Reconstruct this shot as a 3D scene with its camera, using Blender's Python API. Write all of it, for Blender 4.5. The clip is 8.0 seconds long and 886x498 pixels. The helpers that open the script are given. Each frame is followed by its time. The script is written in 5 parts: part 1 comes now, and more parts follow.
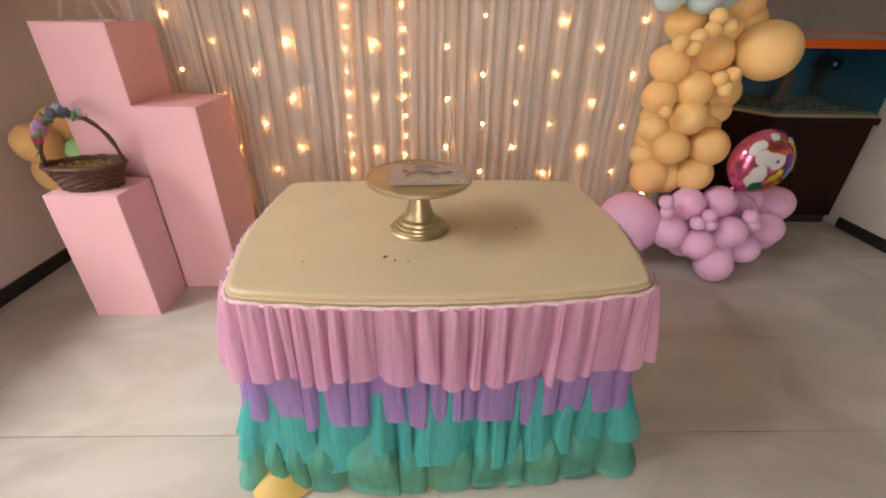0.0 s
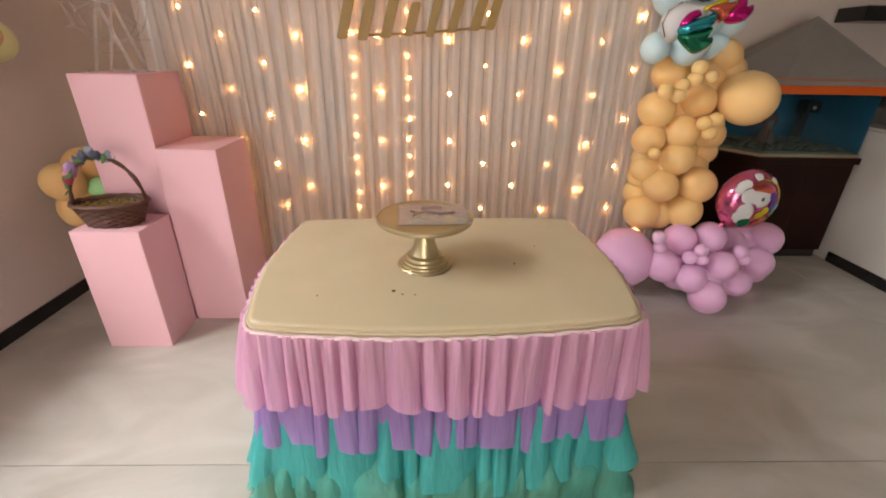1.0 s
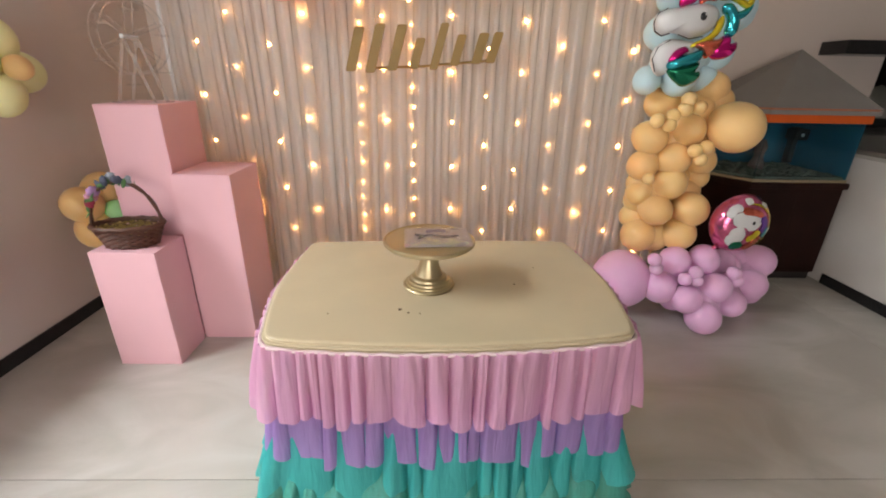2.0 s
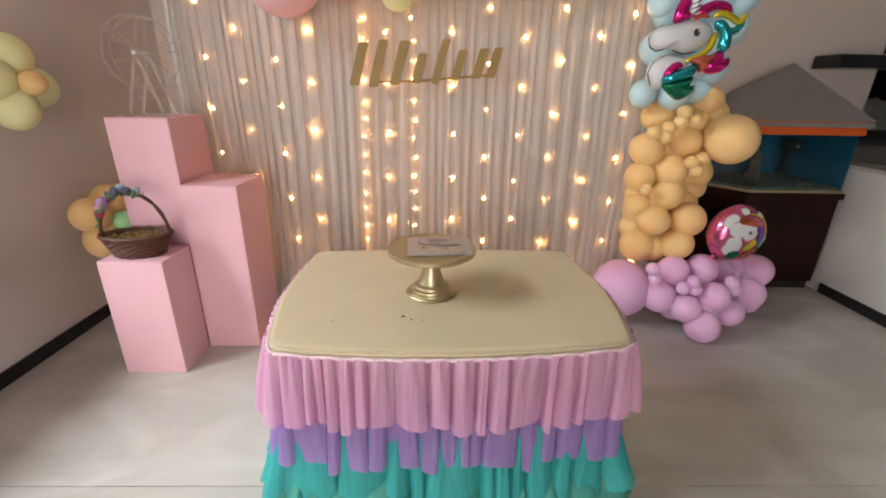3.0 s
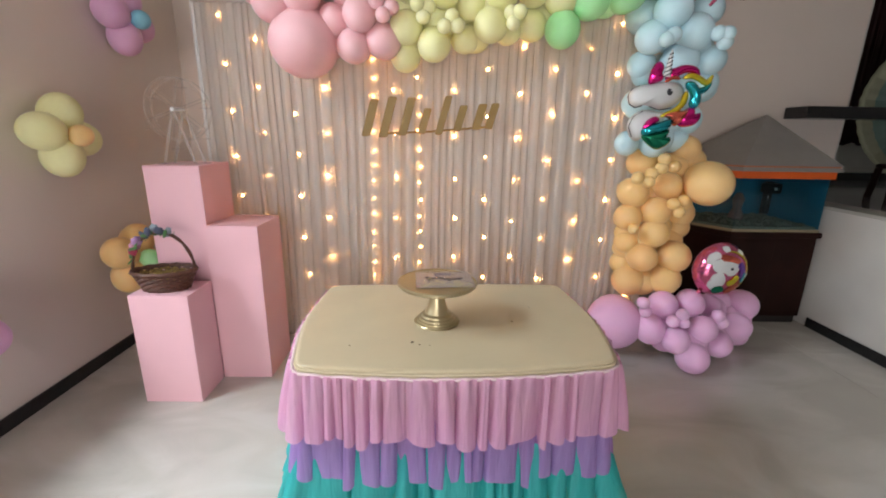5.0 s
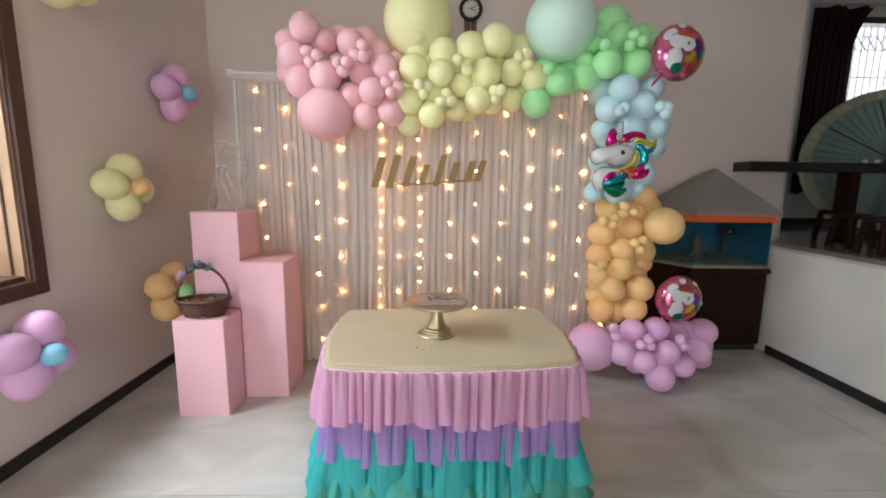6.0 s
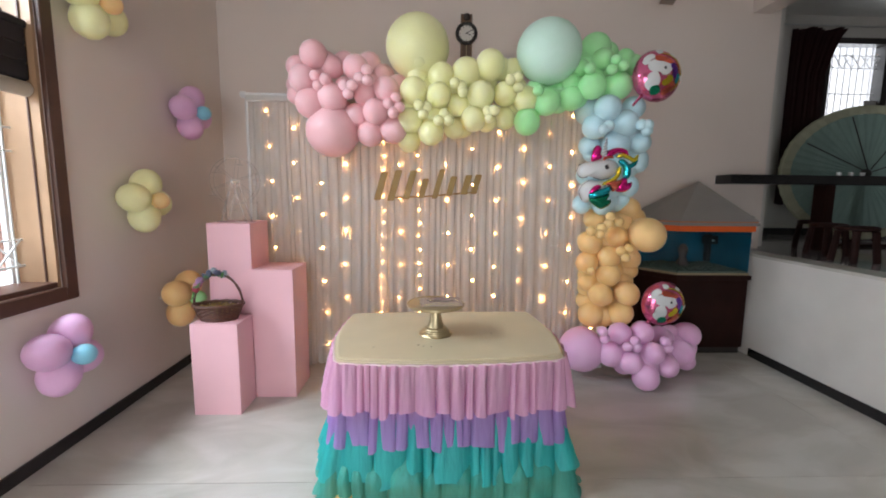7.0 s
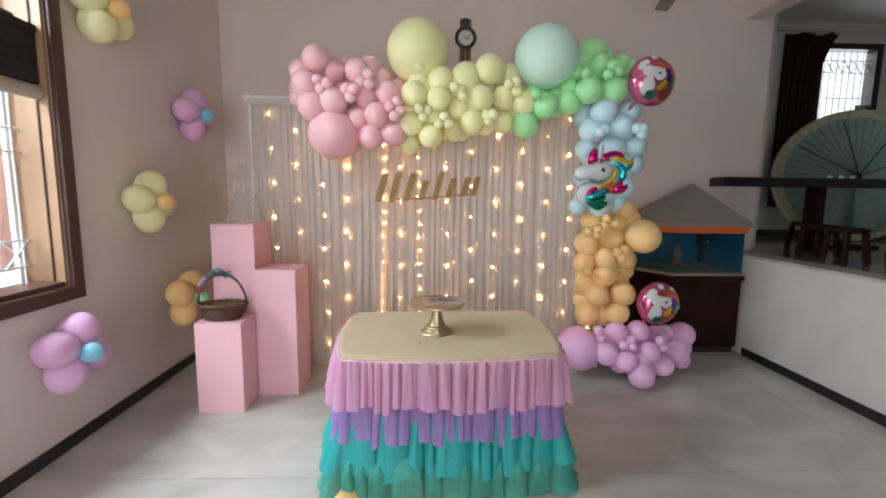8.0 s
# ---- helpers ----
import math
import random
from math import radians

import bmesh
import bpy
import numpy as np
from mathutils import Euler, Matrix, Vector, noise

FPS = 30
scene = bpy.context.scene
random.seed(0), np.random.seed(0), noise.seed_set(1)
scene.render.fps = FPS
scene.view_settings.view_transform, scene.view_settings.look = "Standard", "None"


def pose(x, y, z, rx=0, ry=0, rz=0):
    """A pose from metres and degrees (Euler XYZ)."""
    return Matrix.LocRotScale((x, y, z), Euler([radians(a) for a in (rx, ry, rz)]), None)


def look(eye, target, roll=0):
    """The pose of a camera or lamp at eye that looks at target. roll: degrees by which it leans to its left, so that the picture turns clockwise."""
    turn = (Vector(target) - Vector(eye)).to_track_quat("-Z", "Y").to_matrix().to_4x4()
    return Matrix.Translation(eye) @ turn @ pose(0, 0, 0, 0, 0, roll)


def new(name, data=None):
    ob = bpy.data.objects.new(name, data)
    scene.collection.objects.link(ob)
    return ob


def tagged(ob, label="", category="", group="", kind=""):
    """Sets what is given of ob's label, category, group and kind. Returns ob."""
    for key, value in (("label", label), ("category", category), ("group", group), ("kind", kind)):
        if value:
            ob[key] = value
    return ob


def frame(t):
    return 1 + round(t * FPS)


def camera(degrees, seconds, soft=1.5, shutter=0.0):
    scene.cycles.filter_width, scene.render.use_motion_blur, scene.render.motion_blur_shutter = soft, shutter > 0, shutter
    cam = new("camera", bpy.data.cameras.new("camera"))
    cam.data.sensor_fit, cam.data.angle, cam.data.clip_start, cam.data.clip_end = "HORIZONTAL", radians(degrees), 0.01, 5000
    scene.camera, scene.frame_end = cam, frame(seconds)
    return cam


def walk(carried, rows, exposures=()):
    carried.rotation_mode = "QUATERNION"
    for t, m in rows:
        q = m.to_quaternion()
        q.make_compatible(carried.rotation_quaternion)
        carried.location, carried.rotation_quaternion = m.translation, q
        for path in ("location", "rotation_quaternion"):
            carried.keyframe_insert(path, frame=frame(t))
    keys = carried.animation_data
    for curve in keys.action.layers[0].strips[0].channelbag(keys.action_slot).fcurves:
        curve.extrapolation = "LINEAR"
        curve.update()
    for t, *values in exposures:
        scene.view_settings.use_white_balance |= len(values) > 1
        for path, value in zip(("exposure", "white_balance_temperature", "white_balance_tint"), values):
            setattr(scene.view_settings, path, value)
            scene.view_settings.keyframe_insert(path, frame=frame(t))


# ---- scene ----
cam = camera(92.4, 8.0, soft=1.9)
PATH = [
    (0, (0.528, 0.456, 1.268), (0.579, 2.203, 0.296), 1.0),
    (0.5, (0.517, 0.41, 1.305), (0.569, 2.202, 0.418), 1.1),
    (1, (0.515, 0.379, 1.32), (0.563, 2.194, 0.481), 1.0),
    (1.5, (0.508, 0.339, 1.34), (0.554, 2.177, 0.552), 1.1),
    (3, (0.5, 0.271, 1.359), (0.539, 2.144, 0.659), 1.0),
    (3.5, (0.493, 0.251, 1.365), (0.535, 2.132, 0.686), 0.9),
    (4, (0.493, 0.228, 1.372), (0.531, 2.119, 0.72), 0.9),
    (4.5, (0.486, 0.183, 1.381), (0.523, 2.089, 0.775), 0.9),
    (5, (0.482, 0.098, 1.4), (0.517, 2.027, 0.874), 0.9),
    (6.5, (0.453, -0.497, 1.415), (0.52, 1.486, 1.16), 0.7),
    (7, (0.454, -0.536, 1.418), (0.519, 1.447, 1.166), 0.6),
    (7.5, (0.445, -0.569, 1.414), (0.515, 1.414, 1.17), 0.6),
    (8, (0.431, -0.593, 1.418), (0.51, 1.39, 1.174), 0.7),
]

EXPOSURES = [(0.0, -0.34, 8300, 21), (1.5, -0.26, 7600, 16), (3.5, -0.24, 7100, 13), (5.0, -0.24, 6800, 11), (6.5, -0.28, 6550, 10), (8.0, -0.32, 6500, 10)]
walk(cam, [(t, look(eye, target, roll)) for t, eye, target, roll in PATH], EXPOSURES)

# ---- world and lamps ----
world = bpy.data.worlds.new("sky")
scene.world = world
world.use_nodes = True
wn = world.node_tree
sky = wn.nodes.new("ShaderNodeTexSky")
sky.sky_type, sky.sun_disc = "NISHITA", False
sky.sun_elevation, sky.sun_rotation = radians(50), radians(-120)
wn.links.new(sky.outputs[0], wn.nodes["Background"].inputs[0])
wn.nodes["Background"].inputs[1].default_value = 0.10


def area(name, m, w, h, watts, colour):
    data = bpy.data.lights.new(name, "AREA")
    data.shape, data.size, data.size_y, data.energy, data.color = "RECTANGLE", w, h, watts, colour
    ob = new(name, data)
    ob.matrix_world = m
    return ob


# daylight in the openings: side window, the doorway behind the camera, dining window
area("window_daylight", look((-3.3, 0.75, 3.4), (-0.3, 1.3, 0.2)), 2.6, 1.8, 560, (0.78, 0.90, 1.0))
area("rear_daylight", look((-0.1, -3.4, 1.15), (0.1, 2.0, 0.8)), 2.2, 2.1, 82, (0.95, 0.97, 1.0))
area("dining_daylight", look((6.5, 6.1, 3.1), (5.8, 3.5, 1.6)), 1.4, 1.8, 30, (0.9, 0.95, 1.0))


# ---- materials ----
def mat(name, colour, rough=0.5, metal=0.0, vary=0.06, scale=8.0, bump=0.0, bscale=60.0, coat=0.0, spec=0.5, rand=0.0):
    m = bpy.data.materials.new(name)
    m.use_nodes = True
    n, l = m.node_tree.nodes, m.node_tree.links
    p = n["Principled BSDF"]
    p.inputs["Roughness"].default_value, p.inputs["Metallic"].default_value = rough, metal
    p.inputs["Coat Weight"].default_value, p.inputs["Specular IOR Level"].default_value = coat, spec
    tc = n.new("ShaderNodeTexCoord")
    tex = n.new("ShaderNodeTexNoise")
    tex.inputs["Scale"].default_value, tex.inputs["Detail"].default_value = scale, 6
    l.new(tc.outputs["Object"], tex.inputs["Vector"])
    mix = n.new("ShaderNodeMix")
    mix.data_type = "RGBA"
    mix.inputs["A"].default_value = (*[max(0.0, c * (1 - vary * 2)) for c in colour], 1)
    mix.inputs["B"].default_value = (*[min(1.0, c * (1 + vary)) for c in colour], 1)
    l.new(tex.outputs[0], mix.inputs["Factor"])
    out = mix.outputs["Result"]
    if rand:
        info = n.new("ShaderNodeObjectInfo")
        hsv = n.new("ShaderNodeHueSaturation")
        mr = n.new("ShaderNodeMapRange")
        mr.inputs["To Min"].default_value, mr.inputs["To Max"].default_value = 1 - rand, 1 + rand
        l.new(info.outputs["Random"], mr.inputs["Value"])
        l.new(mr.outputs[0], hsv.inputs["Value"])
        l.new(out, hsv.inputs["Color"])
        out = hsv.outputs[0]
    l.new(out, p.inputs["Base Color"])
    if bump:
        t2 = n.new("ShaderNodeTexNoise")
        t2.inputs["Scale"].default_value, t2.inputs["Detail"].default_value = bscale, 4
        l.new(tc.outputs["Object"], t2.inputs["Vector"])
        b = n.new("ShaderNodeBump")
        b.inputs["Strength"].default_value, b.inputs["Distance"].default_value = bump, 0.004
        l.new(t2.outputs[0], b.inputs["Height"])
        l.new(b.outputs[0], p.inputs["Normal"])
    return m


def cloth(name, colour, through_light=0.4, clear=0.1, tint=None, weave=900.0, crease=0.0):
    """Thin fabric: diffuse and translucent, with open weave, soft blotches and wrinkles that run down the gathers;
    darker streaks paint fold shade into the colour.
    """
    m = bpy.data.materials.new(name)
    m.use_nodes = True
    n, l = m.node_tree.nodes, m.node_tree.links
    n.remove(n["Principled BSDF"])
    tc = n.new("ShaderNodeTexCoord")
    tex = n.new("ShaderNodeTexNoise")
    tex.inputs["Scale"].default_value, tex.inputs["Detail"].default_value = 5.0, 4
    l.new(tc.outputs["Object"], tex.inputs["Vector"])
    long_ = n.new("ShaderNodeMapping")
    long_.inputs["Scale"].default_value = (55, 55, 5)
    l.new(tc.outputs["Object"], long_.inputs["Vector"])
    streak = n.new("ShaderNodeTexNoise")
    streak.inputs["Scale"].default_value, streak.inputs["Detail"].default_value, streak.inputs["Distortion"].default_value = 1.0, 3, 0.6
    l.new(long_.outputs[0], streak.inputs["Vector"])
    # low streaks pull towards the darker tint: crease shade painted into the colour
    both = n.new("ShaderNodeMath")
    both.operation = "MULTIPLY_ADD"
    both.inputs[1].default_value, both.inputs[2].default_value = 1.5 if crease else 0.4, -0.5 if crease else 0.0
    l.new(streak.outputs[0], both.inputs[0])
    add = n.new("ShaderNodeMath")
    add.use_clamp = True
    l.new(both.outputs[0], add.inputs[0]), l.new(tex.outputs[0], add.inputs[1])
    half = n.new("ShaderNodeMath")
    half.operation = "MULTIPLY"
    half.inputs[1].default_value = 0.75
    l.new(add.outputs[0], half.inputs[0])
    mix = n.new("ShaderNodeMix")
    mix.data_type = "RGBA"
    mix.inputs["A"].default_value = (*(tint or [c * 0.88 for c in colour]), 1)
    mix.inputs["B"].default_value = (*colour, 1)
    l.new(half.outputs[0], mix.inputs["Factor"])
    d, t, tr, g = (n.new("ShaderNodeBsdf" + k) for k in ("Diffuse", "Translucent", "Transparent", "Glossy"))
    g.inputs["Roughness"].default_value = 0.45
    for s in (d, t):
        l.new(mix.outputs["Result"], s.inputs["Color"])
    fine = n.new("ShaderNodeTexNoise")
    fine.inputs["Scale"].default_value = weave
    l.new(tc.outputs["Object"], fine.inputs["Vector"])
    b = n.new("ShaderNodeBump")
    b.inputs["Strength"].default_value, b.inputs["Distance"].default_value = 0.25, 0.001
    l.new(fine.outputs[0], b.inputs["Height"])
    normal = b.outputs[0]
    if crease:
        c = n.new("ShaderNodeBump")
        c.inputs["Strength"].default_value, c.inputs["Distance"].default_value = crease, 0.010
        l.new(streak.outputs[0], c.inputs["Height"])
        l.new(normal, c.inputs["Normal"])
        normal = c.outputs[0]
    for s in (d, t, g):
        l.new(normal, s.inputs["Normal"])
    m1, m2, m3 = (n.new("ShaderNodeMixShader") for _ in range(3))
    m1.inputs[0].default_value, m2.inputs[0].default_value, m3.inputs[0].default_value = through_light, 0.05, clear
    l.new(d.outputs[0], m1.inputs[1]), l.new(t.outputs[0], m1.inputs[2])
    l.new(m1.outputs[0], m2.inputs[1]), l.new(g.outputs[0], m2.inputs[2])
    l.new(m2.outputs[0], m3.inputs[1]), l.new(tr.outputs[0], m3.inputs[2])
    l.new(m3.outputs[0], n["Material Output"].inputs[0])
    return m


def glowing(name, colour, strength):
    m = bpy.data.materials.new(name)
    m.use_nodes = True
    p = m.node_tree.nodes["Principled BSDF"]
    p.inputs["Base Color"].default_value = (*colour, 1)
    p.inputs["Emission Color"].default_value = (*colour, 1)
    p.inputs["Emission Strength"].default_value = strength
    return m


def glassy(name, colour, rough=0.02, clear=0.9):
    """Thin pane: mostly clear, with a reflecting face."""
    m = bpy.data.materials.new(name)
    m.use_nodes = True
    n, l = m.node_tree.nodes, m.node_tree.links
    n.remove(n["Principled BSDF"])
    t, g, x = n.new("ShaderNodeBsdfTransparent"), n.new("ShaderNodeBsdfGlossy"), n.new("ShaderNodeMixShader")
    t.inputs[0].default_value = (*colour, 1)
    g.inputs["Roughness"].default_value = rough
    x.inputs[0].default_value = 1 - clear
    l.new(t.outputs[0], x.inputs[1]), l.new(g.outputs[0], x.inputs[2])
    l.new(x.outputs[0], n["Material Output"].inputs[0])
    return m


def marble(name):
    m = mat(name, (0.58, 0.56, 0.52), rough=0.2, vary=0.10, scale=1.1, bump=0.02, bscale=9)
    n, l = m.node_tree.nodes, m.node_tree.links
    p = n["Principled BSDF"]
    old = p.inputs["Base Color"].links[0].from_socket
    geo = n.new("ShaderNodeNewGeometry")
    mp = n.new("ShaderNodeMapping")
    mp.inputs["Rotation"].default_value = (0, 0, radians(35))
    mp.inputs["Scale"].default_value = (0.9, 1.7, 1.0)
    l.new(geo.outputs["Position"], mp.inputs["Vector"])
    w = n.new("ShaderNodeTexNoise")
    w.inputs["Scale"].default_value, w.inputs["Detail"].default_value, w.inputs["Distortion"].default_value = 1.3, 5, 1.6
    l.new(mp.outputs[0], w.inputs["Vector"])
    ramp = n.new("ShaderNodeValToRGB")
    e = ramp.color_ramp.elements
    e[0].position, e[0].color = 0.36, (0.83, 0.815, 0.79, 1)
    e[1].position, e[1].color = 0.60, (1.0, 1.0, 1.0, 1)
    k = e.new(0.52)
    k.color = (0.94, 0.93, 0.915, 1)
    l.new(w.outputs[0], ramp.inputs[0])
    mul = n.new("ShaderNodeMix")
    mul.data_type, mul.blend_type = "RGBA", "MULTIPLY"
    mul.inputs["Factor"].default_value = 1.0
    l.new(old, mul.inputs["A"]), l.new(ramp.outputs[0], mul.inputs["B"])
    l.new(mul.outputs["Result"], p.inputs["Base Color"])
    rr = n.new("ShaderNodeMapRange")
    rr.inputs["To Min"].default_value, rr.inputs["To Max"].default_value = 0.24, 0.14
    l.new(w.outputs[0], rr.inputs["Value"]), l.new(rr.outputs[0], p.inputs["Roughness"])
    return m


WALL = mat("wall_paint", (0.80, 0.71, 0.655), 0.7, vary=0.03, scale=1.5, bump=0.08, bscale=140)
WHITE_WALL = mat("white_paint", (0.68, 0.655, 0.62), 0.6, vary=0.10, scale=2.4, bump=0.06, bscale=120)
CEIL = mat("ceiling_paint", (0.78, 0.76, 0.73), 0.8, vary=0.02)
MARBLE = marble("marble")
GROUT = mat("joint", (0.42, 0.41, 0.39), 0.8)
BLACK = mat("black_granite", (0.018, 0.017, 0.018), 0.18, vary=0.3, scale=60)
PINK_BOARD = mat("pink_board", (0.86, 0.50, 0.55), 0.55, vary=0.03, scale=5, bump=0.03, bscale=160)
TABLE = mat("table_paint", (0.58, 0.485, 0.325), 0.30, vary=0.05, scale=7, bump=0.03, bscale=30)
STAIN = mat("stain", (0.10, 0.06, 0.03), 0.6)
GOLD = mat("gold_metal", (0.50, 0.42, 0.26), 0.36, metal=0.85, vary=0.05)
SIGN_GOLD = mat("gold_board", (0.31, 0.19, 0.055), 0.5, metal=0.0, vary=0.06, scale=20)
WICKER = mat("wicker", (0.115, 0.038, 0.018), 0.55, vary=0.35, scale=60, bump=0.3, bscale=200, rand=0.2)
STRAW = mat("straw", (0.36, 0.24, 0.06), 0.8, vary=0.3, scale=80)
WOOD = mat("window_wood", (0.10, 0.042, 0.026), 0.4, vary=0.3, scale=9, bump=0.1, bscale=50)
JAMB = mat("jamb_wood", (0.42, 0.25, 0.14), 0.5, vary=0.12, scale=5, bump=0.05, bscale=60)
CABINET = mat("cabinet_wood", (0.024, 0.007, 0.005), 0.6, spec=0.15, vary=0.3, scale=6, bump=0.05, bscale=60)
ROOF_GREY = mat("roof_grey", (0.30, 0.285, 0.27), 0.6, vary=0.08, scale=6)
ORANGE = mat("orange_band", (0.80, 0.13, 0.02), 0.45, vary=0.05)
TANK_BLUE = mat("tank_back", (0.014, 0.20, 0.31), 0.4, vary=0.25, scale=4)
GRAVEL = mat("gravel", (0.32, 0.28, 0.2), 0.8, vary=0.4, scale=90, bump=0.6, bscale=120)
TANK_GLASS = glassy("tank_glass", (0.72, 0.86, 0.90), clear=0.98)
PLASTIC = glassy("clear_plastic", (0.93, 0.92, 0.94), rough=0.14, clear=0.55)
ACRYLIC = cloth("acrylic", (0.92, 0.90, 0.88), 0.4, 0.80)
ACRYLIC_THIN = cloth("thin_acrylic", (0.92, 0.90, 0.88), 0.4, 0.90)
STEEL = mat("steel", (0.6, 0.6, 0.6), 0.35, metal=0.8)
WHITE_PLASTIC = mat("white_plastic", (0.78, 0.78, 0.78), 0.4, vary=0.02)
DARK = mat("dark_trim", (0.02, 0.016, 0.015), 0.4)
BLIND = mat("blind_cloth", (0.018, 0.014, 0.016), 0.8, vary=0.2)
MAROON = cloth("maroon_cloth", (0.035, 0.007, 0.009), 0.08, 0.0)
SHEER = cloth("sheer_white", (0.93, 0.91, 0.88), 0.55, 0.26)
LINING = cloth("sheer_lining", (0.90, 0.84, 0.79), 0.55, 0.34)
# second colour: darker tone for blotches and for the painted shade along the gathers
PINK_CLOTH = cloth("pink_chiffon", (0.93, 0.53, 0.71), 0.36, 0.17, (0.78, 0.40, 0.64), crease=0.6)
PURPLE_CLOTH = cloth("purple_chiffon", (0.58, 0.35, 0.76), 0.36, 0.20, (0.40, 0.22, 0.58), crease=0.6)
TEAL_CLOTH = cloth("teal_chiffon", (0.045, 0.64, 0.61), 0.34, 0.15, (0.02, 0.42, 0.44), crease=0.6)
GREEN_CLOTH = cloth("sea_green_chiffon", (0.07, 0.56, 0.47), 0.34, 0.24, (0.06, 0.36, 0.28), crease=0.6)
YELLOW_CLOTH = cloth("yellow_chiffon", (0.85, 0.58, 0.18), 0.3, 0.04)
LED = glowing("warm_led", (1.0, 0.47, 0.16), 72.0)
LED_DIM = glowing("weak_led", (1.0, 0.47, 0.16), 32.0)
OUTSIDE_DINING = glowing("hazy_backdrop", (0.93, 0.95, 1.0), 0.85)
OUTSIDE = glowing("daylight_backdrop", (0.92, 0.95, 1.0), 1.25)


def latex(name, colour):
    """Thin stretched rubber: light spreads through it, so that it shades softly."""
    m = mat(name, colour, 0.40, vary=0.03, scale=3, rand=0.04, spec=0.38)
    p = m.node_tree.nodes["Principled BSDF"]
    p.inputs["Subsurface Weight"].default_value = 0.6
    p.inputs["Subsurface Radius"].default_value = (0.05, 0.05, 0.05)
    p.inputs["Subsurface Scale"].default_value = 1.0
    return m


LATEX = {
    "pink": latex("pink_latex", (1.0, 0.58, 0.61)),
    "yellow": latex("yellow_latex", (1.0, 0.96, 0.53)),
    "green": latex("green_latex", (0.46, 0.93, 0.46)),
    "mint": latex("mint_latex", (0.70, 1.0, 0.82)),
    "blue": latex("pale_blue_latex", (0.60, 0.82, 0.90)),
    "orange": latex("peach_latex", (1.0, 0.63, 0.29)),
    "lilac": latex("lilac_latex", (0.86, 0.52, 0.78)),
    "sky": latex("sky_latex", (0.30, 0.66, 0.84)),
}


# ---- mesh helpers ----
def part(name, bm, material, parent=None, label="", smooth=False):
    """One mesh object out of a bmesh, under a thing or a part."""
    if not isinstance(bm, bpy.types.Mesh):
        me = bpy.data.meshes.new(name)
        bm.to_mesh(me)
        bm.free()
        if smooth:
            me.polygons.foreach_set("use_smooth", [True] * len(me.polygons))
            me.set_sharp_from_angle(angle=radians(32))
        if material:
            me.materials.append(material)
    else:
        me = bm
    ob = new(name, me)
    if parent:
        ob.parent = parent
    if label:
        ob["label"] = label
    return ob


def thing(name, label, category, at=(0, 0, 0), rz=0.0, group="", kind=""):
    ob = new(name)
    ob.matrix_world = pose(*at, 0, 0, rz)
    ob.empty_display_size = 0.05
    return tagged(ob, label, category, group, kind)


def box(lo, hi, bevel=0.0, bm=None):
    own = bmesh.new()
    bmesh.ops.create_cube(own, size=1)
    c = [(a + b) / 2 for a, b in zip(lo, hi)]
    s = [abs(b - a) for a, b in zip(lo, hi)]
    bmesh.ops.scale(own, vec=s, verts=own.verts)
    bmesh.ops.translate(own, vec=c, verts=own.verts)
    if bevel:
        bmesh.ops.bevel(own, geom=own.edges[:], offset=bevel, segments=2, affect="EDGES", profile=0.5)
    return join(bm, own)


def join(bm, own):
    if bm is None:
        return own
    me = bpy.data.meshes.new("tmp")
    own.to_mesh(me)
    own.free()
    bm.from_mesh(me)
    bpy.data.meshes.remove(me)
    return bm


def lathe(profile, segs=48, bm=None):
    """A turned solid out of (radius, z) pairs."""
    own = bmesh.new()
    rings = []
    for r, z in profile:
        rings.append([own.verts.new((r * math.cos(2 * math.pi * i / segs), r * math.sin(2 * math.pi * i / segs), z)) for i in range(segs)])
    for a, b in zip(rings, rings[1:]):
        for i in range(segs):
            own.faces.new((a[i], a[(i + 1) % segs], b[(i + 1) % segs], b[i]))
    own.faces.new(rings[0][::-1])
    own.faces.new(rings[-1])
    return join(bm, own)


def tube(points, r, segs=8, bm=None, closed=False, taper=None):
    own = bmesh.new()
    pts = [Vector(p) for p in points]
    rings = []
    n = len(pts)
    for i, p in enumerate(pts):
        d = (pts[(i + 1) % n] - pts[i - 1]) if closed else (pts[min(i + 1, n - 1)] - pts[max(i - 1, 0)])
        q = d.to_track_quat("Z", "Y").to_matrix()
        rad = r * (taper(i / max(1, n - 1)) if taper else 1)
        rings.append([own.verts.new(p + q @ Vector((rad * math.cos(2 * math.pi * k / segs), rad * math.sin(2 * math.pi * k / segs), 0))) for k in range(segs)])
    for a, b in (zip(rings, rings[1:] + rings[:1]) if closed else zip(rings, rings[1:])):
        off = min(range(segs), key=lambda o: sum((a[k].co - b[(k + o) % segs].co).length for k in (0, segs // 2)))
        for k in range(segs):
            own.faces.new((a[k], a[(k + 1) % segs], b[(k + 1 + off) % segs], b[(k + off) % segs]))
    if not closed:
        own.faces.new(rings[0][::-1])
        own.faces.new(rings[-1])
    return join(bm, own)


def prism(outline, z0, z1, bm=None, bevel=0.0):
    own = bmesh.new()
    a = [own.verts.new((x, y, z0)) for x, y in outline]
    b = [own.verts.new((x, y, z1)) for x, y in outline]
    n = len(outline)
    own.faces.new(a[::-1]), own.faces.new(b)
    for i in range(n):
        own.faces.new((a[i], a[(i + 1) % n], b[(i + 1) % n], b[i]))
    if bevel:
        bmesh.ops.bevel(own, geom=own.edges[:], offset=bevel, segments=2, affect="EDGES", profile=0.5)
    return join(bm, own)


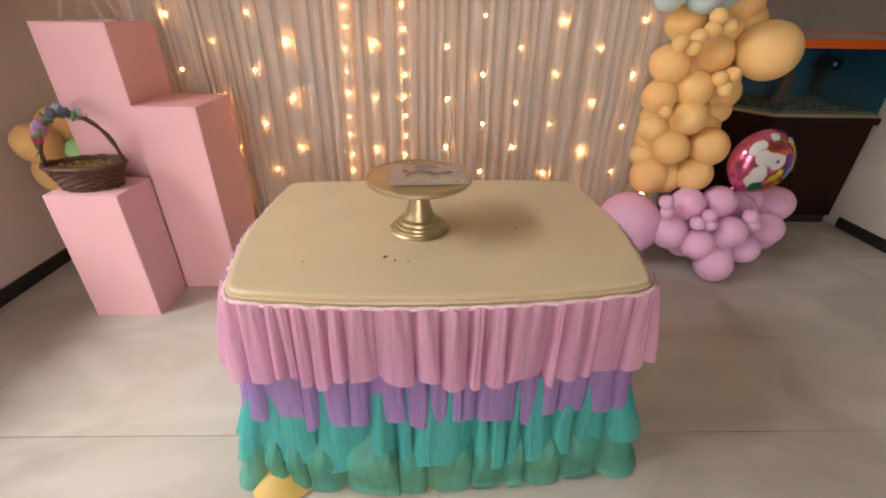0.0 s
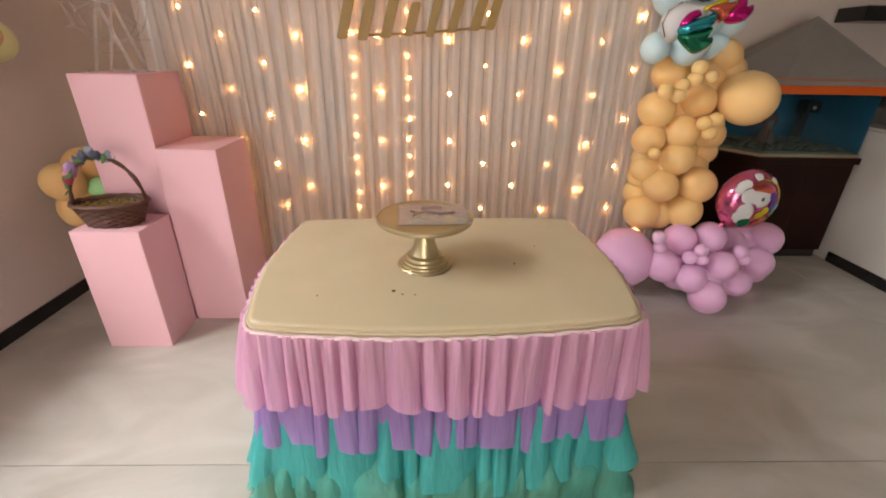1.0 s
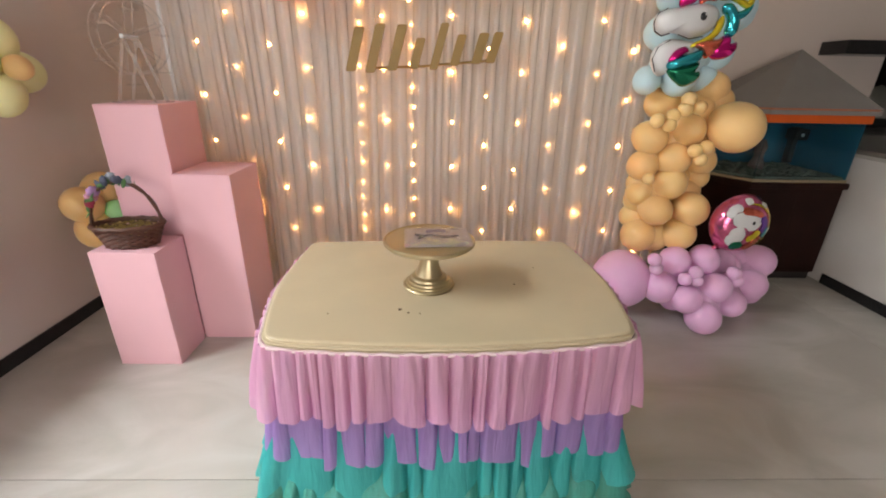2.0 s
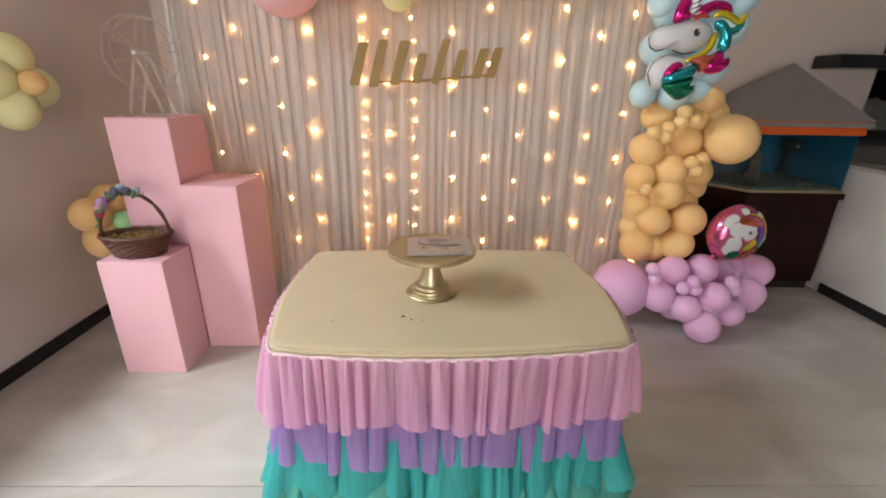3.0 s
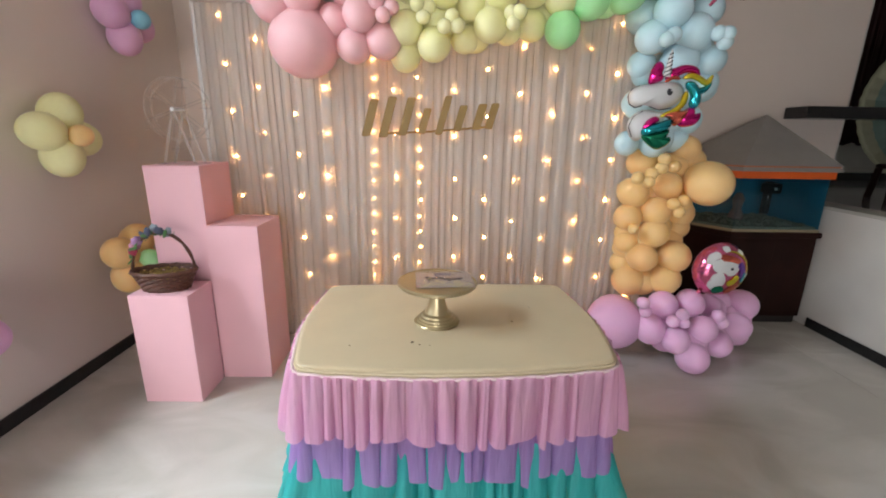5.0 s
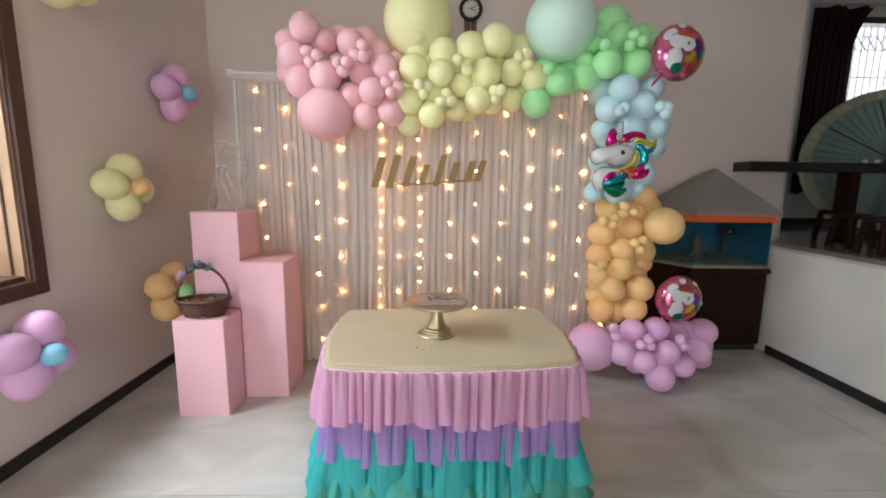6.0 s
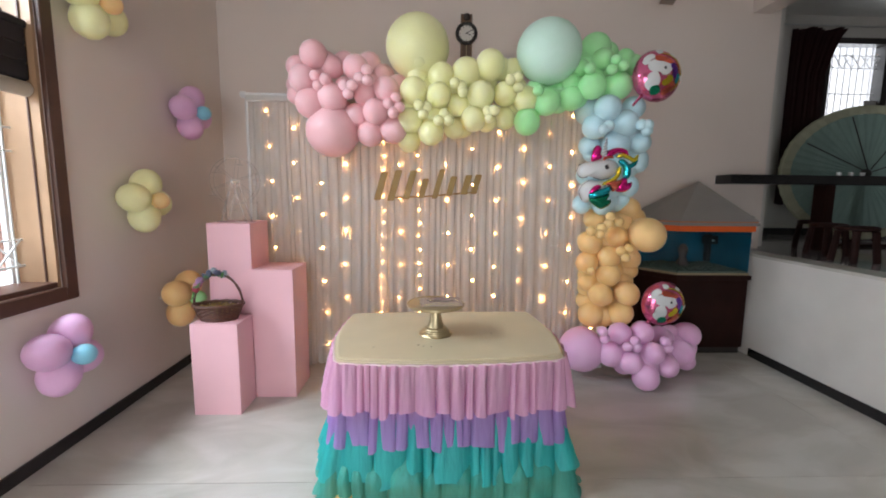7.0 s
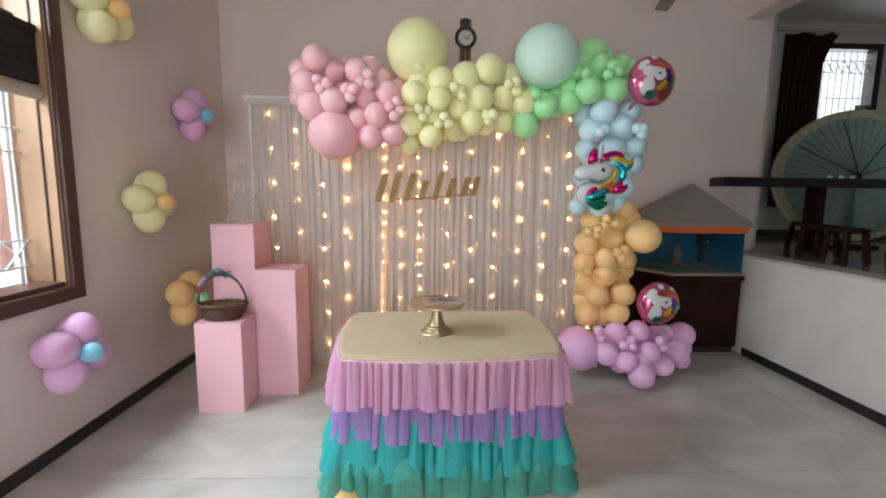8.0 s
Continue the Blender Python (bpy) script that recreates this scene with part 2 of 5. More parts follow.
def sheet(fn, nu, nv, name, material, parent, closed=False, label=""):
    """A smooth sheet fn(i, j) -> point, nu by nv."""
    verts = [fn(i, j) for j in range(nv) for i in range(nu)]
    faces = []
    for j in range(nv - 1):
        for i in range(nu if closed else nu - 1):
            k = (i + 1) % nu
            faces.append((j * nu + i, j * nu + k, (j + 1) * nu + k, (j + 1) * nu + i))
    me = bpy.data.meshes.new(name)
    me.from_pydata(verts, [], faces)
    me.polygons.foreach_set("use_smooth", [True] * len(faces))
    me.materials.append(material)
    return part(name, me, None, parent, label)


def ball(segs=24, rings=16, squash=(1, 1, 1)):
    bm = bmesh.new()
    bmesh.ops.create_uvsphere(bm, u_segments=segs, v_segments=rings, radius=1)
    bmesh.ops.scale(bm, vec=squash, verts=bm.verts)
    return bm


# ---- the setting ----
XL, XR, YB, YF, ZC = -1.55, 3.36, 3.75, -3.0, 3.9
W = 0.2


def structure(name, bm, material, label, category, smooth=False):
    return tagged(part(name, bm, material, None, "", smooth), label, category, "", "structure")


# left wall with its window opening
WY0, WY1, WZ0, WZ1 = 0.05, 1.805, 0.90, 2.95
b = box((XL - W, YF, 0), (XL, YB + W, WZ0))
b = box((XL - W, YF, WZ1), (XL, YB + W, ZC), bm=b)
b = box((XL - W, YF, WZ0), (XL, WY0, WZ1), bm=b)
b = box((XL - W, WY1, WZ0), (XL, YB + W, WZ1), bm=b)
structure("wall_left", b, WALL, "matt cream-pink painted wall with a window opening", "wall")
structure("wall_back", box((XL, YB, 0), (3.87, YB + W, ZC)), WALL, "matt cream-pink painted wall behind the backdrop", "wall")
# rear wall with the wide doorway that lights the room
b = box((XL, YF - W, 2.3), (8.2, YF, ZC))
b = box((XL, YF - W, 0), (-1.2, YF, 2.3), bm=b)
b = box((1.0, YF - W, 0), (8.2, YF, 2.3), bm=b)
structure("wall_rear", b, WALL, "plain painted wall with a wide doorway", "wall")
structure("wall_half", box((XR, YF, 0), (XR + 0.2, YB, 0.90)), WHITE_WALL, "white painted half-height wall below the raised floor", "wall")
structure("wall_lintel", box((XR + 0.22, YF, 3.2), (XR + 0.42, YB, ZC)), WALL, "painted beam above the wide opening", "wall")
b = box((3.87, YB + W, 0.9), (4.07, 5.45, ZC))
structure("wall_dining_side", b, WHITE_WALL, "grey-white painted side wall of the raised room", "wall")
DX0, DX1, DZ0, DZ1 = 5.92, 6.84, 1.9, 3.62
b = box((3.87, 5.45, 0.9), (DX0, 5.65, ZC))
b = box((DX1, 5.45, 0.9), (8.2, 5.65, ZC), bm=b)
b = box((DX0, 5.45, 0.9), (DX1, 5.65, DZ0), bm=b)
b = box((DX0, 5.45, DZ1), (DX1, 5.65, ZC), bm=b)
structure("wall_dining_back", b, WHITE_WALL, "grey-white painted wall with a window opening", "wall")
structure("wall_dining_right", box((8.2, YF, 0.0), (8.4, 5.65, ZC)), WHITE_WALL, "plain grey-white painted wall", "wall")
structure("ceiling", box((XL - W, YF - W, ZC), (8.4, 5.65, ZC + 0.15)), CEIL, "plain white ceiling", "ceiling")
structure("floor", box((XL - W, YF - W, -0.15), (XR + 0.2, YB + W, -0.006)), GROUT, "pale grey marble floor with thin joints", "floor")
structure("floor_raised", box((XR + 0.2, YF, 0.75), (8.2, 5.45, 0.895)), GROUT, "polished grey floor of the raised room", "floor")
structure("baseboard_left", box((XL + 0.002, YF, 0), (XL + 0.017, YB, 0.074), 0.003), BLACK, "black granite skirting", "skirting")
structure("baseboard_back", box((XL + 0.02, YB - 0.015, 0), (2.44, YB - 0.002, 0.074), 0.003), BLACK, "black granite skirting", "skirting")
structure("baseboard_half_wall", box((XR - 0.015, YF, 0), (XR - 0.002, 3.08, 0.074), 0.003), BLACK, "black granite skirting", "skirting")
structure("baseboard_dining", box((4.08, 5.432, 0.9), (8.2, 5.448, 1.0), 0.003), BLACK, "black granite skirting", "skirting")
structure("trim_half_wall", box((XR - 0.012, YF, 0.902), (XR + 0.22, YB - 0.002, 0.925), 0.004), MARBLE, "grey marble nosing on the half wall", "trim")


# ---- side window ----
def side_window():
    w = tagged(thing("window_1", "dark brown wooden window with pale reveal and metal grille", "window", (XL, 0, 0)), kind="structure")
    f = 0.075
    for n_, lo, hi in (("frame_side", (0.0, WY1, WZ0 - f), (0.03, WY1 + f, WZ1 + f)), ("frame_side", (0.0, WY0 - f, WZ0 - f), (0.03, WY0, WZ1 + f)),
                       ("frame_top", (0.0, WY0, WZ1), (0.03, WY1, WZ1 + f)), ("frame_bottom", (0.0, WY0, WZ0 - f), (0.03, WY1, WZ0))):
        part(n_, box(lo, hi, 0.006), WOOD, w)
    part("reveal", box((-W, WY1 - 0.02, WZ0), (-0.001, WY1 - 0.001, WZ1)), JAMB, w, "pale varnished wood reveal")
    part("reveal", box((-W, WY0 + 0.001, WZ0), (-0.001, WY0 + 0.02, WZ1)), JAMB, w)
    part("sill", box((-W, WY0 + 0.021, WZ0 + 0.001), (-0.001, WY1 - 0.021, WZ0 + 0.03), 0.004), WOOD, w)
    part("head", box((-W, WY0 + 0.021, WZ1 - 0.02), (-0.001, WY1 - 0.021, WZ1 - 0.001)), WOOD, w)
    # sash frame set back in the wall
    for y0, y1 in ((0.92, 0.99), (WY0 + 0.03, WY0 + 0.075)):
        part("stile", box((-0.125, y0, WZ0 + 0.032), (-0.085, y1, WZ1 - 0.022), 0.004), WOOD, w)
    part("bead", box((-0.062, WY1 - 0.027, WZ0 + 0.032), (-0.052, WY1 - 0.0205, WZ1 - 0.022), 0.002), WOOD, w, "thin dark bead along the reveal")
    part("outer_stile", box((-W - 0.03, WY1 - 0.055, WZ0 + 0.001), (-W - 0.003, WY1 + 0.02, WZ1 - 0.021), 0.003), WHITE_PLASTIC, w, "white outer frame")
    part("rail", box((-0.125, WY0 + 0.076, 2.225), (-0.0805, WY1 - 0.076, 2.30), 0.004), WOOD, w)
    # grille of bars with a row of crosses
    g = bmesh.new()
    for k in range(9):
        y = 0.14 + k * 0.2
        g = tube([(-0.165, y, WZ0 + 0.03), (-0.165, y, WZ1 - 0.03)], 0.006, 6, g)
    for z in (1.02, 1.16, 1.62, 1.74, 2.30):
        g = tube([(-0.165, WY0 + 0.02, z), (-0.165, WY1 - 0.02, z)], 0.006, 6, g)
    for k in range(12):
        y = 0.09 + k * 0.14
        g = tube([(-0.160, y, 1.02), (-0.160, y + 0.14, 1.16)], 0.005, 6, g)
        g = tube([(-0.170, y, 1.16), (-0.170, y + 0.14, 1.02)], 0.005, 6, g)
    part("grille", g, WHITE_PLASTIC, w, "pale metal grille with a band of crosses")
    tagged(part("ledge_box", box((XL - 0.50, 1.02, 0.90), (XL - 0.30, 1.62, 0.99), 0.01), WHITE_PLASTIC, None), "white box on the outer window ledge", "box")
    structure("trim_ledge", box((XL - 0.75, -0.4, 0.86), (XL - W - 0.002, 2.6, 0.898)), WHITE_WALL, "outer window ledge", "ledge")
    blind = thing("roller_blind", "dark rolled-up window blind with a pale bottom roll", "blind", (XL, 0, 0))
    bl = bmesh.new()
    for k in range(3):
        bl = box((-0.075 - 0.006 * (k % 2), WY0 + 0.08, 1.97 + k * 0.085), (-0.028, WY1 - 0.025, 2.06 + k * 0.085), 0.012, bl)
    part("folds", bl, BLIND, blind)
    part("cassette", box((-0.08, WY0 + 0.03, 2.222), (-0.02, WY1 - 0.022, 2.265), 0.01), BLIND, blind)
    part("roll", tube([(-0.05, WY0 + 0.08, 1.93), (-0.05, WY1 - 0.03, 1.93)], 0.038, 16), mat("blind_roll", (0.5, 0.42, 0.33), 0.6), blind, "pale beige bottom roll", True)


side_window()
structure("backdrop_post", box((-3.2, 2.98, -0.5), (-3.0, 3.09, 4.2)), mat("terracotta", (0.62, 0.36, 0.28), 0.8, vary=0.1), "terracotta painted post outside the window", "post")
structure("backdrop_shutter", box((-3.06, 2.25, 0.5), (-3.0, 2.915, 3.0), 0.005), WOOD, "dark brown shutter outside the window", "shutter")


# ---- dining window with its curtain ----
def dining_window():
    w = tagged(thing("window_2", "dark framed window with a white grille, bright outside", "window", (0, 5.45, 0)), kind="structure")
    part("frame_top", box((DX0, -0.02, DZ1 - 0.08), (DX1, 0.14, DZ1 - 0.001), 0.004), DARK, w)
    part("frame_bottom", box((DX0, -0.02, DZ0 + 0.001), (DX1, 0.14, DZ0 + 0.07), 0.004), DARK, w)
    part("frame_side", box((DX0 + 0.001, -0.02, DZ0 + 0.071), (DX0 + 0.06, 0.14, DZ1 - 0.081), 0.004), DARK, w)
    part("frame_side", box((DX1 - 0.09, -0.02, DZ0 + 0.071), (DX1 - 0.001, 0.14, DZ1 - 0.081), 0.004), DARK, w)
    g = bmesh.new()
    for k in range(8):
        x = DX0 + 0.09 + k * 0.095
        g = tube([(x, 0.10, DZ0 + 0.07), (x, 0.10, DZ1 - 0.08)], 0.006, 6, g)
    for z in (2.45, 2.9, 3.25, 3.42):
        g = tube([(DX0 + 0.06, 0.10, z), (DX1 - 0.09, 0.10, z)], 0.006, 6, g)
    for k in range(6):
        x = DX0 + 0.06 + k * 0.135
        g = tube([(x, 0.105, 3.25), (x + 0.135, 0.105, 3.42)], 0.006, 6, g)
        g = tube([(x, 0.095, 3.42), (x + 0.135, 0.095, 3.25)], 0.006, 6, g)
    part("grille", g, WHITE_PLASTIC, w)
    part("latch_board", box((DX1 - 0.27, 0.03, 2.62), (DX1 - 0.092, 0.06, 2.80), 0.004), STEEL, w)
    c = thing("curtain", "dark maroon curtain gathered beside a bright window", "curtain", (5.75, 5.36, 0))
    sheet(lambda i, j: (-0.40 + 0.74 * i / 160 * (1 - 0.34 * min(1.0, j / 5) ** 0.7), 0.030 * math.sin(i * 0.55) + 0.012 * math.sin(i * 0.21 + 1), 3.70 - 2.35 * j / 20 - 0.02 * math.sin(i * 0.08)), 161, 21, "drape", MAROON, c)
    tagged(part("curtain_rail", tube([(5.2, 5.36, 3.74), (7.6, 5.36, 3.74)], 0.012, 8), STEEL), "thin steel curtain rail on the wall", "rail")


dining_window()
b = box((-5.2, -6, -1), (-5.18, 8, 6))
structure("backdrop_side", b, OUTSIDE, "bright daylight outside the side window", "backdrop")
structure("backdrop_dining", box((4.5, 6.4, 1), (8.5, 6.42, 5)), OUTSIDE_DINING, "hazy daylight outside the dining window", "backdrop")
structure("backdrop_rear", box((-3, YF - 1.2, -0.5), (3, YF - 1.18, 4)), OUTSIDE, "bright daylight outside the rear doorway", "backdrop")


def sub(name, bm, material, parent, label="", smooth=False):
    """A piece of a part, built in the thing's own frame."""
    o = part(name, bm, material, parent, label, smooth)
    o.matrix_parent_inverse = parent.matrix_basis.inverted()
    return o


# ---- curtain backdrop with string lights ----
CX0, CX1, CY, CZ = -0.93, 1.86, 2.84, 2.15


def backdrop():
    c = thing("curtain_backdrop", "white sheer pleated curtain backdrop on a pole frame", "curtain backdrop", (0, CY, 0))

    def layer(name, material, y, seed, pitch, amp):
        r = random.Random(seed)
        marks, s = [], CX0
        while s < CX1:
            w = pitch * r.uniform(0.55, 1.7)
            marks.append((s, w, r.uniform(0.45, 1.25), r.uniform(-0.4, 0.4)))
            s += w
        n = 12
        cols = []
        for s, w, a, lean in marks:
            for k in range(n):
                cols.append((s + w * k / n, 2 * math.pi * k / n, a, w, lean))

        def at(i, j):
            s, ph, a, w, lean = cols[i]
            v = j / 22
            grow = 0.45 + 0.75 * v
            x = s + 0.17 * w * math.sin(2 * ph + lean) * a + 0.006 * math.sin(5 * v + 3 * s)
            yy = y + amp * a * grow * math.cos(ph) + 0.004 * math.sin(9 * v + 7 * s)
            return (x, yy, 0.035 + (CZ - 0.045) * (1 - v) + (0.008 * math.sin(40 * s) if j == 22 else 0))
        sheet(at, len(cols), 23, name, material, c)

    layer("sheer_panel", SHEER, 0.0, 11, 0.058, 0.015)
    layer("lining", LINING, 0.085, 12, 0.085, 0.015)
    part("header", box((CX0 - 0.005, -0.028, CZ - 0.045), (CX1, 0.03, CZ - 0.002), 0.006), SHEER, c, "gathered white header band")
    part("pole", tube([(CX0 - 0.03, 0.0, CZ + 0.005), (CX1 + 0.03, 0.0, CZ + 0.005)], 0.016, 12), WHITE_PLASTIC, c, "white top pole", True)
    part("finial", tube([(CX0 - 0.045, 0.0, CZ + 0.005), (CX0 - 0.01, 0.0, CZ + 0.005)], 0.024, 12), WHITE_PLASTIC, c)
    for x in (CX0 - 0.012, CX1 + 0.012):
        part("upright", tube([(x, 0.02, 0.0), (x, 0.02, CZ)], 0.014, 10), WHITE_PLASTIC, c, "", True)
        part("foot", box((x - 0.02, -0.03, 0.001), (x + 0.02, 0.18, 0.02), 0.004), WHITE_PLASTIC, c)


backdrop()


def string_lights():
    bm = ball(10, 8)
    me = bpy.data.meshes.new("bulb")
    bm.to_mesh(me)
    bm.free()
    weak = me.copy()
    me.materials.append(LED)
    weak.materials.append(LED_DIM)
    rnd = random.Random(21)
    for k in range(14):
        dense = k in (4, 6)
        x = -0.77 + 0.196 * k + rnd.uniform(-0.012, 0.012) if not dense else (0.085, 0.365)[k // 6]
        t = thing("string_light", "warm white string of small lights behind the sheer curtain", "string light", (x, CY, 0), group="lights on the curtain")
        step = 0.105 if dense else 0.262
        zs, z = [], CZ - 0.115 - (0.13 if k % 2 else 0.0)
        while z > 0.12:
            zs.append(z + rnd.uniform(-0.012, 0.012))
            z -= step
        sway = [(0.012 * math.sin(2 * z + k), 0.017, z) for z in [CZ - 0.03 - i * 0.1 for i in range(21)]]
        part("wire", tube(sway, 0.0012, 4), WHITE_PLASTIC, t)
        for z in zs:
            o = part("bulb", weak if dense or rnd.random() < 0.3 else me, None, t)
            o.location = (0.012 * math.sin(2 * z + k) + rnd.uniform(-0.006, 0.006), 0.006 + rnd.uniform(-0.006, 0.006), z)
            o.scale = [0.0084 * rnd.uniform(0.85, 1.15)] * 3


string_lights()

# ---- balloon garland ----
GROUND = thing("balloon_garland", "pastel rainbow garland of latex balloons round the curtain backdrop", "balloon garland", (0, 0, 0))


def balloon_mesh(key):
    """Latex balloon of radius one: round top, drawn in to a small knot below."""
    prof = []
    for k in range(19):
        a = math.pi * k / 18
        r, z = math.sin(a), -math.cos(a)
        if z < 0:
            z *= 1.0 + 0.14 * (-z) ** 2
        prof.append((max(r, 0.035), z * 1.02))
    bm = lathe([(0.06, -1.26), (0.075, -1.22), (0.03, -1.19)] + prof, 28)
    me = bpy.data.meshes.new("balloon")
    bm.to_mesh(me)
    bm.free()
    me.polygons.foreach_set("use_smooth", [True] * len(me.polygons))
    me.materials.append(LATEX[key])
    return me


BALLOON = {k: balloon_mesh(k) for k in LATEX}
SPIN = random.Random(8)


def balloons(key, rows, parent, label, towards=None):
    for x, y, z, r in rows:
        o = part("balloon", BALLOON[key], None, parent, label)
        c = Vector((x, y, z))
        aim = (c - Vector(towards)) if towards else Vector((SPIN.uniform(-0.8, 0.8), -1.0, SPIN.uniform(-0.6, 0.6)))
        o.matrix_basis = Matrix.LocRotScale(c, aim.to_track_quat("Z", "Y"), Vector((r * SPIN.uniform(1.0, 1.07), r * SPIN.uniform(1.0, 1.07), r * 1.03)))


balloons("pink", [
    (-0.361, 2.602, 2.381, 0.094), (-0.494, 2.661, 2.316, 0.074), (-0.442, 2.606, 2.219, 0.094), (-0.249, 2.663, 2.322, 0.079),
    (-0.395, 2.614, 2.056, 0.101), (-0.53, 2.737, 2.134, 0.064), (-0.239, 2.595, 2.094, 0.097), (-0.176, 2.76, 2.374, 0.081),
    (-0.078, 2.653, 2.315, 0.09), (0.005, 2.742, 2.358, 0.088), (-0.256, 2.675, 1.868, 0.179), (-0.01, 2.659, 2.132, 0.086),
    (0.144, 2.62, 2.163, 0.085), (0.084, 2.749, 2.291, 0.081), (-0.084, 2.664, 1.983, 0.082), (0.067, 2.6, 2.002, 0.089),
    (0.018, 2.664, 1.856, 0.091), (0.182, 2.671, 1.886, 0.094), (0.214, 2.751, 2.207, 0.085), (-0.197, 2.757, 2.026, 0.085),
], GROUND, "pink latex balloon")
balloons("pink", [
    (-0.337, 2.535, 2.223, 0.038), (-0.265, 2.517, 2.197, 0.038), (-0.319, 2.538, 2.161, 0.038), (-0.14, 2.533, 2.166, 0.038),
    (-0.109, 2.524, 2.106, 0.038), (-0.081, 2.516, 2.16, 0.038), (0.015, 2.541, 2.268, 0.038), (0.023, 2.529, 2.198, 0.038),
    (-0.034, 2.537, 2.213, 0.038), (0.216, 2.541, 2.086, 0.038), (0.164, 2.536, 2.049, 0.038), (0.24, 2.543, 2.024, 0.038),
    (0.198, 2.527, 1.983, 0.038),
], GROUND, "small pink latex balloon")
balloons("yellow", [
    (0.361, 2.729, 2.486, 0.227), (0.372, 2.598, 2.37, 0.065), (0.363, 2.673, 2.285, 0.074), (0.336, 2.621, 2.156, 0.094),
    (0.531, 2.648, 2.266, 0.095), (0.515, 2.599, 2.124, 0.087), (0.714, 2.652, 2.294, 0.102), (0.882, 2.624, 2.344, 0.101),
    (0.817, 2.608, 2.132, 0.094), (1.002, 2.664, 2.156, 0.086), (1.061, 2.744, 2.342, 0.081), (0.662, 2.66, 2.071, 0.079),
    (0.309, 2.657, 1.954, 0.086), (0.462, 2.656, 1.87, 0.09), (0.638, 2.753, 1.919, 0.078), (0.765, 2.613, 1.963, 0.088), (1.016, 2.762, 2, 0.085),
    (0.297, 2.755, 1.824, 0.085), (0.858, 2.763, 2.256, 0.093), (0.429, 2.761, 2.07, 0.085), (0.594, 2.765, 2.155, 0.102),
    (1.15, 2.665, 2.12, 0.089),
], GROUND, "pale yellow latex balloon")
balloons("yellow", [
    (0.375, 2.52, 2.037, 0.036), (0.432, 2.541, 2.031, 0.036), (0.406, 2.544, 1.985, 0.037), (0.554, 2.542, 1.988, 0.036),
    (0.515, 2.532, 1.937, 0.036), (0.585, 2.536, 1.939, 0.036), (0.624, 2.521, 2.191, 0.036), (0.675, 2.54, 2.174, 0.036),
    (0.683, 2.532, 2.132, 0.036), (1.013, 2.524, 2.218, 0.036), (1.061, 2.517, 2.236, 0.036), (1.073, 2.541, 2.175, 0.036),
    (0.863, 2.545, 2.009, 0.037), (0.903, 2.518, 2.009, 0.036), (0.875, 2.539, 1.96, 0.036),
], GROUND, "small pale yellow latex balloon")
balloons("mint", [(1.309, 2.657, 2.450, 0.218)], GROUND, "large mint latex balloon")
balloons("green", [
    (1.677, 2.74, 2.511, 0.105), (1.703, 2.654, 2.405, 0.075), (1.549, 2.668, 2.347, 0.062), (1.485, 2.671, 2.243, 0.063),
    (1.614, 2.596, 2.205, 0.092), (1.805, 2.613, 2.213, 0.097), (1.305, 2.646, 2.1, 0.096), (1.168, 2.667, 1.96, 0.094),
    (1.485, 2.655, 2.128, 0.087), (1.913, 2.761, 2.449, 0.067), (1.981, 2.764, 2.406, 0.072), (1.426, 2.75, 2.185, 0.088),
    (1.626, 2.765, 2.451, 0.084), (1.752, 2.744, 2.327, 0.088), (1.248, 2.737, 2.194, 0.088),
], GROUND, "green latex balloon")
balloons("green", [
    (1.753, 2.533, 2.367, 0.037), (1.72, 2.516, 2.298, 0.037), (1.798, 2.521, 2.325, 0.037), (1.568, 2.527, 2.301, 0.037),
    (1.212, 2.533, 2.154, 0.037),
], GROUND, "small green latex balloon")
balloons("blue", [
    (1.748, 2.62, 2.059, 0.092), (1.956, 2.666, 2.072, 0.081), (1.66, 2.781, 2.065, 0.097), (1.675, 2.674, 1.932, 0.088),
    (1.89, 2.644, 1.954, 0.096), (1.857, 2.692, 1.815, 0.098), (2.025, 2.676, 1.823, 0.078), (1.678, 2.769, 1.805, 0.077),
    (2.047, 2.771, 1.707, 0.089), (1.883, 2.774, 1.982, 0.089), (1.721, 2.793, 1.766, 0.082), (1.935, 2.792, 1.725, 0.089),
    (2.076, 2.794, 1.683, 0.074), (1.67, 2.713, 1.584, 0.09), (1.842, 2.79, 1.486, 0.104), (2.001, 2.788, 1.503, 0.086), (1.62, 2.707, 1.358, 0.07),
    (1.778, 2.692, 1.36, 0.079), (1.893, 2.784, 1.605, 0.089), (1.963, 2.804, 1.374, 0.075),
], GROUND, "pale blue latex balloon")
balloons("blue", [
    (1.734, 2.551, 1.922, 0.038), (1.971, 2.551, 1.933, 0.038), (2.01, 2.535, 1.929, 0.037), (2.011, 2.547, 1.892, 0.038),
    (1.698, 2.552, 1.899, 0.038),
], GROUND, "small pale blue latex balloon")
